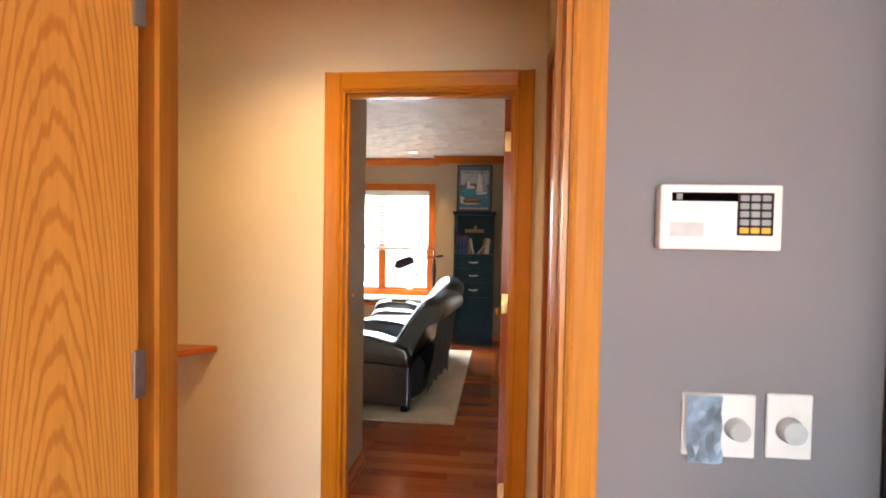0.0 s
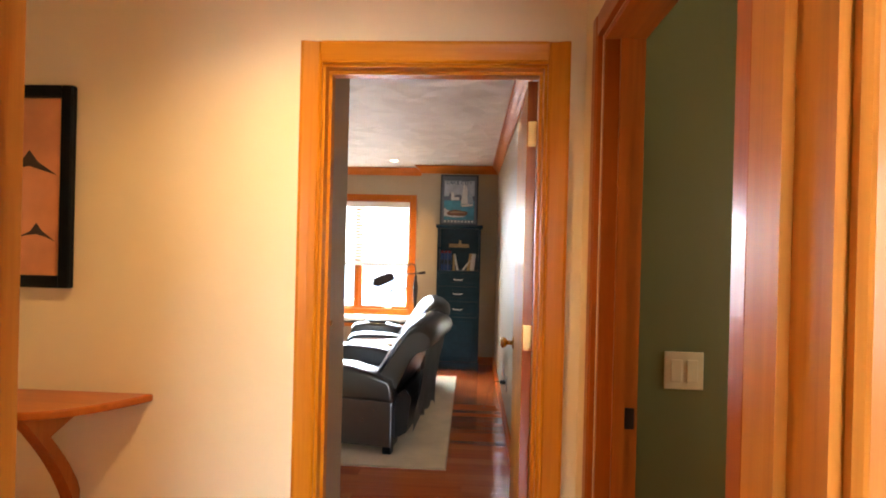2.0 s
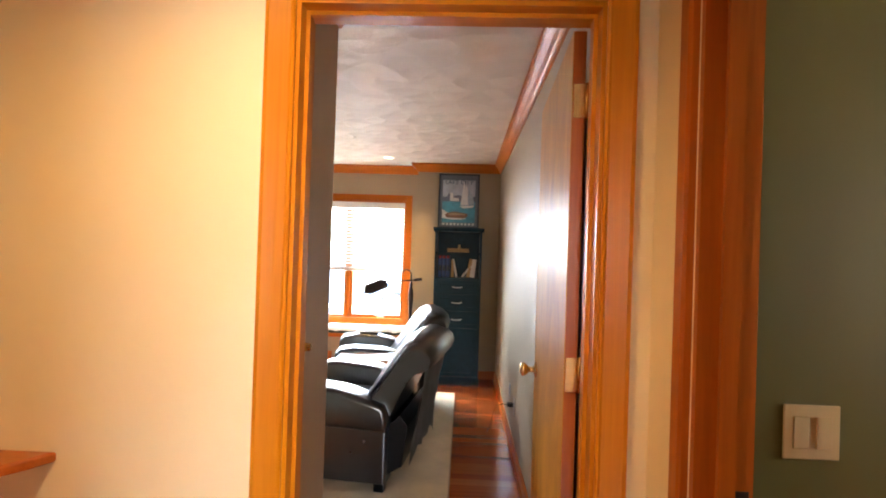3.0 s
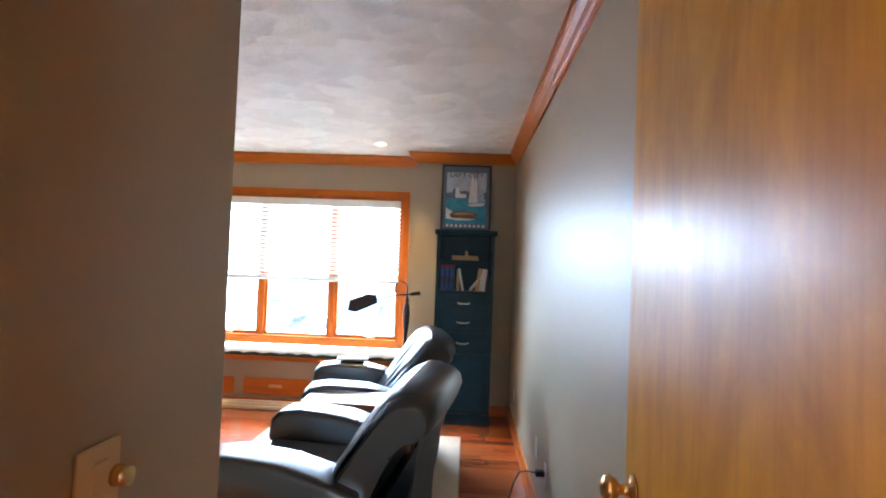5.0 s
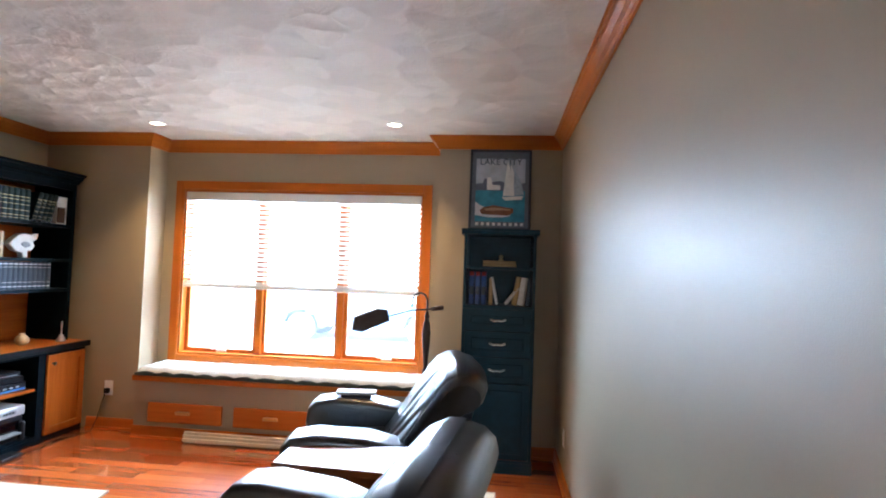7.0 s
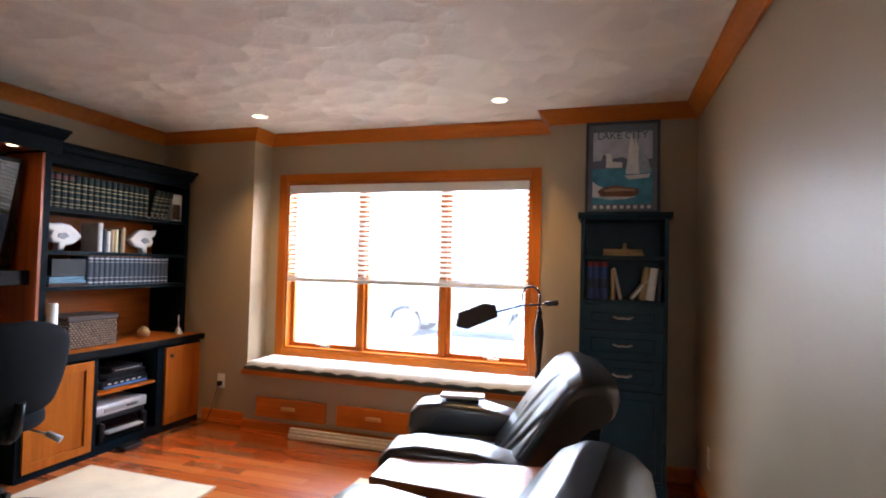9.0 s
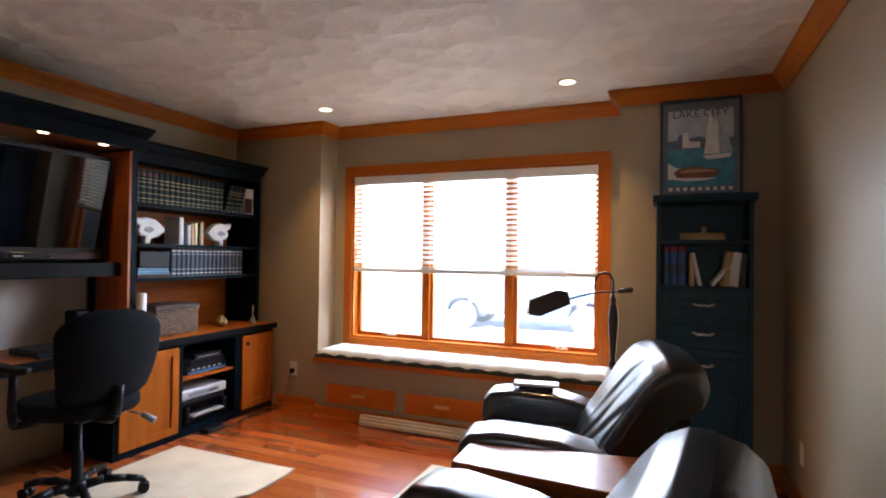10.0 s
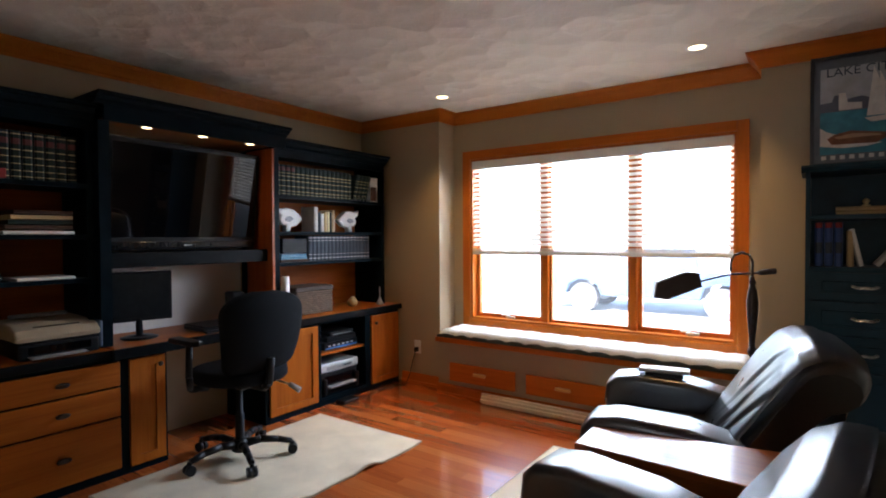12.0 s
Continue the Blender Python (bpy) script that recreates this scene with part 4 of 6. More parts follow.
bm = lathe(bmesh.new(), (-0.2, 6.72, 1.484), [(0.02, 0), (0.022, 0.006), (0.008, 0.014), (0.016, 0.026), (0.014, 0.036), (0.004, 0.044)], 14)
solo("small_ornament", bm, gold, "small turned brass ornament on a lying book", "ornament")

# poster on the cabinet
po = thing("framed_poster", (-0.222, 6.70, 1.706), "dark framed lake travel poster with a white sailboat", "poster")
pw, ph = 0.455, 0.615
P0 = (-0.222, 6.70, 1.706)


def pbox(u0, u1, v0, v1, d0, d1, **k):
    return B(P0[0] + u0, P0[0] + u1, P0[1] - d1, P0[1] - d0, P0[2] + v0, P0[2] + v1, **k)


def pshape(pts_, d, mat, name):
    return part(name, prism(bmesh.new(), [(P0[0] + u, P0[2] + v) for u, v in pts_], "y", P0[1] - d - 0.0008, P0[1] - d), mat, po)


frame_grey = plain("dark_grey_frame", (0.035, 0.045, 0.06), 0.45)
mat_grey = plain("grey_blue_mat", (0.13, 0.155, 0.19), 0.6)
pb = -pw / 2
for q in ((pb, pb + 0.018, 0, ph), (-pb - 0.018, -pb, 0, ph), (pb + 0.018, -pb - 0.018, 0, 0.018), (pb + 0.018, -pb - 0.018, ph - 0.018, ph)):
    part("frame_bar", pbox(*q, 0, 0.02, bevel=0.002), frame_grey, po)
part("mat", pbox(pb + 0.018, -pb - 0.018, 0.018, ph - 0.018, 0.004, 0.008), mat_grey, po)
ink_sky, ink_lake = plain("poster_sky", (0.42, 0.47, 0.53), 0.5, vary=0.2, scale=9), plain("poster_lake", (0.05, 0.25, 0.36), 0.5, vary=0.3, scale=14)
ink_sail, ink_boat = plain("poster_sail", (0.72, 0.72, 0.70), 0.5), plain("poster_boat", (0.20, 0.085, 0.04), 0.5, vary=0.3)
ink_deck, ink_wave = plain("poster_deck", (0.42, 0.27, 0.16), 0.5), plain("poster_wave", (0.34, 0.42, 0.50), 0.5, vary=0.2)
ink_hill, ink_dark = plain("poster_hill", (0.12, 0.14, 0.2), 0.5), plain("poster_letter", (0.03, 0.05, 0.09), 0.5)
part("sky", pbox(-0.182, 0.182, 0.30, 0.545, 0.0082, 0.0092), ink_sky, po)
part("lake", pbox(-0.182, 0.182, 0.065, 0.30, 0.0082, 0.0092), ink_lake, po)
pshape([(-0.182, 0.30), (-0.182, 0.35), (-0.13, 0.355), (-0.12, 0.39), (-0.10, 0.392), (-0.09, 0.36), (0.0, 0.375), (0.06, 0.345), (0.182, 0.36), (0.182, 0.30)], 0.0094, ink_hill, "hill")
pshape([(-0.10, 0.305), (-0.10, 0.40), (-0.07, 0.40), (-0.06, 0.345), (0.0, 0.34), (0.0, 0.305)], 0.0104, ink_sail, "buildings")
pshape([(0.02, 0.26), (0.05, 0.53), (0.09, 0.40), (0.105, 0.26)], 0.0114, ink_sail, "sail")
pshape([(0.08, 0.265), (0.075, 0.50), (0.12, 0.38), (0.15, 0.27)], 0.0104, ink_sail, "sail")
pshape([(0.01, 0.25), (0.17, 0.262), (0.16, 0.235), (0.04, 0.225)], 0.0124, ink_sail, "hull")
pshape([(-0.15, 0.15), (-0.13, 0.118), (0.06, 0.112), (0.1, 0.135), (0.1, 0.165), (0.02, 0.178), (-0.05, 0.188), (-0.12, 0.172)], 0.0104, ink_boat, "boat")
pshape([(-0.12, 0.158), (-0.04, 0.172), (0.07, 0.160), (0.085, 0.150), (0.0, 0.150), (-0.10, 0.146)], 0.0114, ink_deck, "deck")
pshape([(-0.182, 0.215), (-0.15, 0.190), (-0.09, 0.165), (0.0, 0.128), (0.085, 0.112), (0.02, 0.098), (-0.08, 0.096), (-0.182, 0.112)], 0.0096, ink_sail, "wave")
pshape([(0.095, 0.262), (0.10, 0.47), (0.155, 0.36), (0.175, 0.27)], 0.0112, ink_wave, "sail")
for name, body, v, size, mat_ in (("poster_title", "LAKE CITY", 0.498, 0.066, ink_dark),):
    cu_ = bpy.data.curves.new(name, "FONT")
    cu_.body, cu_.size, cu_.align_x, cu_.extrude = body, size, "CENTER", 0.0006
    tx = new(name, cu_)
    tx.data.materials.append(mat_)
    tx.parent, tx.matrix_basis = po, pose(0, -0.0115, v, 90)
for k in range(9):
    u = -0.165 + k * 0.041
    part("letter_bar", pbox(u - 0.011, u + 0.011, 0.036, 0.058, 0.0082, 0.009), ink_sail, po)
po.rotation_euler = (radians(-6), 0, 0)

# ---- recliners ----


def rounded_box(bm, x0, x1, y0, y1, z0, z1, r, seg=4):
    return box(bm, x0, x1, y0, y1, z0, z1, bevel=r, seg=seg)


def recliner(y0, y1, fx=-1.29, dx=0.0, label=""):
    """A leather club recliner that faces the window side's left; y0 and y1 are its outer arm sides."""
    t0 = thing("recliner", (-0.85, (y0 + y1) / 2, 0), label, "armchair", "pair of recliners")
    aw = 0.19
    for a, b in ((y0, y0 + aw), (y1 - aw, y1)):
        # rolled arm: side outline, rounded, falling to the back
        top = [(fx + 0.02, 0.40), (fx - 0.005, 0.47), (fx + 0.005, 0.56), (fx + 0.05, 0.605), (fx + 0.16, 0.622), (fx + 0.40, 0.607), (-0.72, 0.573), (-0.56, 0.522), (-0.535, 0.44), (-0.54, 0.37), (-0.70, 0.375), (fx + 0.2, 0.385)]
        bm = prism(bmesh.new(), top, "y", a - 0.012, b + 0.012, bevel=0.032, seg=4, smooth=True)
        part("arm", bm, leather, t0)
        bm = prism(bmesh.new(), [(fx + 0.03, 0.065), (fx + 0.03, 0.42), (-0.545, 0.42), (-0.545, 0.065)], "y", a + 0.01, b - 0.01, bevel=0.014, seg=3)
        part("arm_panel", bm, leather, t0)
    part("seat", rounded_box(bmesh.new(), fx + 0.01, -0.62, y0 + aw - 0.005, y1 - aw + 0.005, 0.30, 0.475, 0.05), leather, t0)
    part("footrest", rounded_box(bmesh.new(), fx - 0.01, fx + 0.07, y0 + aw, y1 - aw, 0.09, 0.40, 0.03), leather, t0)
    part("base", rounded_box(bmesh.new(), fx + 0.08, -0.56, y0 + aw - 0.02, y1 - aw + 0.02, 0.06, 0.31, 0.01, 2), leather, t0)
    # pillow back, leaning away and rolled over at the top
    out = [(-0.78, 0.43), (-0.72, 0.50), (-0.64, 0.62), (-0.565, 0.745), (-0.49, 0.862), (-0.44, 0.925), (-0.385, 0.958), (-0.33, 0.965), (-0.28, 0.95), (-0.242, 0.915), (-0.232, 0.87), (-0.248, 0.822), (-0.295, 0.786), (-0.35, 0.768), (-0.40, 0.72), (-0.455, 0.62), (-0.515, 0.48), (-0.55, 0.41)]
    foot = Vector((-0.60, 0.42))

    def arch(u, z, s):
        k = 1 - 0.085 * abs(s) ** 3.0
        p = foot + (Vector((u, z)) - foot) * k
        return foot.x + (p.x - foot.x) * 0.97 + dx, foot.y + (p.y - foot.y) * 0.93

    bm = bmesh.new()
    n = 22
    rows = []
    for i in range(n + 1):
        s = -1 + 2 * i / n
        thin = math.sqrt(max(0.0, 1 - abs(s) ** 7))
        mid = sum((Vector(q) for q in out), Vector((0, 0))) / len(out)
        ring_ = []
        for q in out:
            w = mid + (Vector(q) - mid) * (0.84 + 0.16 * thin)
            ax, az = arch(w.x, w.y, s)
            ring_.append(bm.verts.new((ax, (y0 + y1) / 2 + s * ((y1 - y0) / 2 - 0.05), az)))
        rows.append(ring_)
    for a, b in zip(rows, rows[1:]):
        for i in range(len(out)):
            j = (i + 1) % len(out)
            bm.faces.new((a[i], a[j], b[j], b[i])).smooth = True
    bm.faces.new(rows[0][::-1])
    bm.faces.new(rows[-1])
    bmesh.ops.recalc_face_normals(bm, faces=bm.faces)
    part("backrest", bm, leather, t0)
    # creased front cushion of the back
    nu, nv = 72, 60
    bm = bmesh.new()
    rnd_ = random.Random(int(y0 * 100))
    creases = [(0.14 + 0.12 * q + rnd_.uniform(-0.03, 0.03), 0.30 + 0.05 * (q % 3) + rnd_.uniform(-0.05, 0.05), rnd_.uniform(0.5, 1.0)) for q in range(3)]
    fr = [(-0.79, 0.44), (-0.735, 0.51), (-0.655, 0.63), (-0.58, 0.755), (-0.505, 0.87), (-0.45, 0.937), (-0.39, 0.968), (-0.335, 0.972)]
    grid_ = []
    for j in range(nv + 1):
        t_ = j / nv * (len(fr) - 1)
        k = min(int(t_), len(fr) - 2)
        px_, pz_ = (fr[k][0] + (fr[k + 1][0] - fr[k][0]) * (t_ - k), fr[k][1] + (fr[k + 1][1] - fr[k][1]) * (t_ - k))
        row = []
        for i in range(nu + 1):
            u = i / nu
            edge = min(1, 6 * min(u, 1 - u, (j + 0.5) / nv, 1.02 - j / nv))
            dep = 0.0
            for cu0, cv0, sl in creases:
                d = (u - cu0) + sl * (j / nv - cv0) * 0.6
                dep += 0.009 * math.exp(-(d / 0.022) ** 2) * math.exp(-((j / nv - cv0) / 0.17) ** 2) - 0.006 * math.exp(-((d - 0.05) / 0.035) ** 2) * math.exp(-((j / nv - cv0) / 0.2) ** 2)
            o = 0.02 * math.sqrt(max(0, 1 - (1 - edge) ** 2)) - dep
            ax, az = arch(px_ - o * 0.86, pz_ + o * 0.5, -1 + 2 * u)
            row.append(bm.verts.new((ax, y0 + 0.085 + (y1 - y0 - 0.17) * u, az)))
        grid_.append(row)
    for j in range(nv):
        for i in range(nu):
            bm.faces.new((grid_[j][i], grid_[j][i + 1], grid_[j + 1][i + 1], grid_[j + 1][i])).smooth = True
    bmesh.ops.solidify(bm, geom=bm.faces[:], thickness=-0.03)
    bmesh.ops.recalc_face_normals(bm, faces=bm.faces)
    for f in bm.faces:
        f.smooth = True
    part("back_cushion", bm, leather, t0)
    # loose grey lining that hangs behind
    bm = bmesh.new()
    n = 16
    rows = []
    for j in range(9):
        z = 0.77 - j * 0.07
        row = []
        for i in range(n + 1):
            y = y0 + 0.09 + (y1 - y0 - 0.18) * i / n
            ragged = 0.012 * math.sin(i * 1.1) + 0.010 * math.sin(i * 2.9) - (0.05 if i in (0, n) else 0) if j == 8 else 0
            row.append(bm.verts.new((-0.335 + dx - 0.009 * j + 0.010 * math.sin(i * 1.3 + j * 0.7) + 0.006 * math.sin(i * 2.7 - j), y, z + ragged)))
        rows.append(row)
    for j in range(8):
        for i in range(n):
            bm.faces.new((rows[j][i], rows[j][i + 1], rows[j + 1][i + 1], rows[j + 1][i])).smooth = True
    bmesh.ops.solidify(bm, geom=bm.faces[:], thickness=0.004)
    part("back_lining", bm, flap_fabric, t0, "loose grey fabric lining")
    bm = bmesh.new()
    prism(bm, [(-0.56, 0.40), (-0.52, 0.42), (-0.48, 0.46), (-0.43, 0.40), (-0.46, 0.16), (-0.56, 0.10)], "y", y0 + 0.07, y1 - 0.07)
    part("mechanism_cover", bm, black_plastic, t0)
    for x, y in ((fx + 0.08, y0 + 0.06), (fx + 0.08, y1 - 0.06), (-0.585, y0 + 0.06), (-0.585, y1 - 0.06)):
        bm = prism(bmesh.new(), [(x - 0.03, y - 0.03), (x + 0.03, y - 0.03), (x + 0.03, y + 0.03), (x - 0.03, y + 0.03)], "z", 0.013, 0.07, bevel=0.006)
        part("foot", bm, black_wood, t0)
    return t0


c1 = recliner(3.915, 4.785, fx=-1.26, label="black leather recliner with rolled arms on the cream rug")
c2 = recliner(5.22, 6.10, fx=-1.26, dx=-0.02, label="black leather recliner beside the window seat, creased back")
c1.location.x, c1.rotation_euler = -0.82, (0, 0, radians(-7))
c2.location.x, c2.rotation_euler = -0.865, (0, 0, radians(10))

et = thing("wedge_table", (-0.8, 5.03, 0), "narrow dark wooden side table between the recliners", "side table")
part("tabletop", prism(bmesh.new(), [(-1.125, 4.935), (-0.495, 4.90), (-0.50, 5.262), (-1.13, 5.145)], "z", 0.555, 0.583, bevel=0.005), red_wood["x"], et)
part("apron", prism(bmesh.new(), [(-1.10, 4.95), (-0.52, 4.92), (-0.525, 5.235), (-1.105, 5.13)], "z", 0.475, 0.555), red_wood["x"], et)
for x, y in ((-1.095, 4.955), (-0.56, 4.925), (-0.56, 5.195), (-1.095, 5.09)):
    part("leg", B(x, x + 0.032, y, y + 0.032, 0.012, 0.475, bevel=0.003), red_wood["z"], et)

rc = thing("remote_holder", (-1.05, 6.0, 0.622), "white padded remote resting on the recliner's arm", "remote control")
part("pad", B(-1.17, -0.93, 5.945, 6.035, 0.636, 0.655, bevel=0.008, seg=3), white_plastic, rc)
part("base", B(-1.14, -0.96, 5.955, 6.02, 0.612, 0.637, bevel=0.005), black_plastic, rc)
rc.location.y, rc.rotation_euler = 5.975, (0, 0, radians(10))

# ---- rugs ----


def rug(name, x0, x1, y0, y1, label, wave=0.0):
    t0 = thing(name, ((x0 + x1) / 2, (y0 + y1) / 2, 0), label, "rug")
    nx, ny = 40, 60

    def at(u, v, off=0.0):
        lift = wave * max(0.0, math.sin(v * 19 + 1.0)) ** 2 * u ** 10 * (1 if 0.25 < v < 0.75 else 0.25)
        pull = wave * 0.8 * math.sin(v * 9) * u ** 6
        return (x0 + (x1 - x0) * u + pull, y0 + (y1 - y0) * v, 0.010 + 0.0018 * noise.noise(Vector((u * 14, v * 14, 3))) + lift + off)

    bm = bmesh.new()
    g = [[bm.verts.new(at(i / nx, j / ny)) for i in range(nx + 1)] for j in range(ny + 1)]
    for j in range(ny):
        for i in range(nx):
            bm.faces.new((g[j][i], g[j][i + 1], g[j + 1][i + 1], g[j + 1][i])).smooth = True
    part("surface", bm, rug_fabric, t0)
    loop = [at(i / nx, 0) for i in range(nx)] + [at(1, j / ny) for j in range(ny)] + [at(1 - i / nx, 1) for i in range(nx)] + [at(0, 1 - j / ny) for j in range(ny)]
    bm = bmesh.new()
    cx_, cy_ = (x0 + x1) / 2, (y0 + y1) / 2
    rings = []
    for x, y, z in loop:
        ox, oy = (0.008 if x > cx_ else -0.008), (0.008 if y > cy_ else -0.008)
        rings.append([bm.verts.new(p) for p in ((x, y, z + 0.001), (x + ox, y + oy, z), (x + ox, y + oy, z - 0.008), (x, y, z - 0.007))])
    for p, q in zip(rings, rings[1:] + rings[:1]):
        for i in range(4):
            bm.faces.new((p[i], p[(i + 1) % 4], q[(i + 1) % 4], q[i]))
    bmesh.ops.recalc_face_normals(bm, faces=bm.faces)
    part("binding", bm, binding, t0)


binding = fabric("tan_binding", (0.45, 0.36, 0.24), 200)
rug("recliner_rug", -1.76, -0.20, 3.74, 6.21, "cream woven rug under the recliners")
rug("desk_rug", -3.46, -2.51, 4.25, 5.79, "cream woven rug with a wavy edge under the office chair", 0.022)

# ---- reading lamp ----
fl_ = thing("floor_lamp", (-0.70, 6.45, 0), "dark bronze floor lamp with an angled shade", "floor lamp")
part("base_plate", lathe(bmesh.new(), (-0.70, 6.45, 0), [(0.12, 0), (0.125, 0.012), (0.1, 0.022), (0.03, 0.034), (0.014, 0.05)], 24), bronze, fl_)
part("pole", lathe(bmesh.new(), (-0.70, 6.45, 0.04), [(0.011, 0), (0.011, 0.62), (0.022, 0.645), (0.022, 0.665), (0.013, 0.68), (0.015, 0.72), (0.026, 0.85), (0.03, 0.92), (0.022, 0.99), (0.012, 1.02), (0.02, 1.035), (0.012, 1.05), (0.01, 1.07)], 16), bronze, fl_)
part("arm", tube(bmesh.new(), [(-0.70, 6.45, 1.10), (-0.70, 6.45, 1.19), (-0.715, 6.44, 1.225), (-0.75, 6.43, 1.24), (-0.785, 6.42, 1.225), (-0.80, 6.41, 1.19), (-0.80, 6.40, 1.14)], 0.007), bronze, fl_)
part("cross_arm", tube(bmesh.new(), [(-0.62, 6.50, 1.135), (-0.70, 6.45, 1.125), (-0.80, 6.40, 1.12), (-0.93, 6.22, 1.085)], 0.006), bronze, fl_)
bm = bmesh.new()
cyl(bm, (-0.60, 6.52, 1.137), (-0.67, 6.47, 1.128), 0.018, 0.014, 12)
part("counterweight", bm, bronze, fl_)
bm = bmesh.new()
prism(bm, [(-0.10, -0.02), (-0.06, 0.055), (0.10, 0.06), (0.16, 0.03), (0.15, -0.045), (-0.04, -0.055)], "y", -0.05, 0.05, bevel=0.012, seg=2)
bmesh.ops.rotate(bm, verts=bm.verts, matrix=Matrix.Rotation(radians(-20), 3, "Y") )
bmesh.ops.rotate(bm, verts=bm.verts, matrix=Matrix.Rotation(radians(20), 3, "Z"))
bmesh.ops.translate(bm, verts=bm.verts, vec=(-1.07, 6.19, 1.05))
part("shade", bm, bronze, fl_, "angular dark metal shade")

# ---- baseboard heater ----
bh = thing("baseboard_heater", (-2.1, 6.7, 0), "beige enamel baseboard strip lying before the window seat", "heater")
for k, (ya, yb, z0, z1) in enumerate(((6.690, 6.705, 0.012, 0.038), (6.700, 6.715, 0.040, 0.062), (6.708, 6.738, 0.064, 0.082))):
    part("louvre", B(-2.60, -1.60, ya, yb, z0, z1, bevel=0.003), heater_paint, bh)
part("back", B(-2.60, -1.60, 6.715, 6.738, 0.0, 0.064), heater_paint, bh)

# ---- desk unit along the west wall ----
FX, WALL = -3.60, -4.075


def cab_front(name, y0, y1, z0, z1, parent, flat=False):
    """Shaker front on the desk side, facing +x."""
    f = 0.052
    if flat:
        return part(name, B(FX, FX + 0.018, y0, y1, z0, z1, bevel=0.003), desk_wood["y"], parent)
    ob = part(name, B(FX, FX + 0.008, y0 + 0.004, y1 - 0.004, z0 + 0.004, z1 - 0.004), desk_wood["z"], parent)
    part("frame", ring(bmesh.new(), "x", y0, y1, z0, z1, f, FX + 0.0005, FX + 0.019), desk_wood["z"], ob)
    return ob


def small_knob(y, z, parent, oval=False):
    bm = bmesh.new()
    lathe(bm, (0, 0, 0), [(0.006, 0), (0.006, 0.012), (0.014, 0.018), (0.015, 0.024), (0.009, 0.029)], 14)
    bmesh.ops.rotate(bm, verts=bm.verts, matrix=Matrix.Rotation(radians(90), 3, "Y"))
    if oval:
        bmesh.ops.scale(bm, verts=bm.verts, vec=(1, 2.3, 1))
    bmesh.ops.translate(bm, verts=bm.verts, vec=(FX + 0.018, y, z))
    part("knob", bm, bronze, parent, "dark bronze knob")


def carcass(t0, y0, y1, mat=None):
    mat = mat or teal
    part("side_panel", B(WALL, FX + 0.002, y0, y0 + 0.03, 0, 0.683), mat, t0)
    part("side_panel", B(WALL, FX + 0.002, y1 - 0.03, y1, 0, 0.683), mat, t0)
    part("back_panel", B(WALL, WALL + 0.012, y0 + 0.03, y1 - 0.03, 0.05, 0.683), mat, t0)
    part("bottom", B(WALL + 0.012, FX, y0 + 0.03, y1 - 0.03, 0.045, 0.062), mat, t0)
    part("plinth", B(FX - 0.03, FX + 0.004, y0 + 0.03, y1 - 0.03, 0, 0.045), mat, t0)
    part("rail", B(FX - 0.02, FX + 0.002, y0 + 0.03, y1 - 0.03, 0.655, 0.683), mat, t0)


u = thing("base_cabinet", (-3.83, 6.66, 0), "base cabinet with a cherry door and black frame, at the wall", "cabinet")
carcass(u, 6.46, 6.87)
d = cab_front("door", 6.497, 6.853, 0.05, 0.65, u)
small_knob(6.535, 0.585, d)
u = thing("media_cabinet", (-3.83, 6.18, 0), "open media cabinet with one shelf in a black frame", "cabinet")
carcass(u, 5.90, 6.46)
part("shelf", B(WALL + 0.012, FX - 0.015, 5.93, 6.43, 0.395, 0.415), desk_wood["y"], u)
u = thing("base_cabinet", (-3.83, 5.67, 0), "base cabinet with a cherry door beside the kneehole", "cabinet")
carcass(u, 5.415, 5.90)
d = cab_front("door", 5.447, 5.885, 0.05, 0.65, u)
u = thing("base_cabinet", (-3.83, 4.6, 0), "narrow base cabinet with a cherry door", "cabinet")
carcass(u, 4.475, 4.72)
d = cab_front("door", 4.505, 4.702, 0.04, 0.65, u)
small_knob(4.668, 0.60, d)
u = thing("drawer_cabinet", (-3.83, 4.17, 0), "cherry drawer cabinet with three drawers and oval knobs", "cabinet")
carcass(u, 3.86, 4.475)
for z0, z1 in ((0.515, 0.65), (0.345, 0.505), (0.05, 0.335)):
    d = cab_front("drawer", 3.885, 4.455, z0, z1, u, True)
    small_knob(4.17, (z0 + z1) / 2, d, True)
u = thing("base_cabinet", (-3.83, 3.5, 0), "cherry base cabinet in the dark end of the desk unit", "cabinet")
carcass(u, 3.1, 3.86)
cab_front("door", 3.13, 3.47, 0.05, 0.65, u)
cab_front("door", 3.49, 3.83, 0.05, 0.65, u)
wt = thing("worktop", (-3.83, 5.0, 0.683), "long cherry worktop with a thick black front edge", "worktop")
part("surface", boxes((WALL, FX + 0.015, 3.1, 4.42, 0.685, 0.722), (WALL, FX + 0.045, 4.42, 5.42, 0.690, 0.727), (WALL, FX + 0.015, 5.42, 6.885, 0.685, 0.722)), desk_wood["y"], wt)
part("front_edge", boxes((FX + 0.0152, FX + 0.036, 3.1, 4.42, 0.675, 0.722), (FX + 0.0452, FX + 0.066, 4.405, 5.435, 0.668, 0.727), (FX + 0.0152, FX + 0.036, 5.42, 6.885, 0.675, 0.722), bevel=0.003), black_wood, wt)

UX = -3.715
pale_board = paint("pale_board_paint", (0.66, 0.62, 0.58), 0.6)


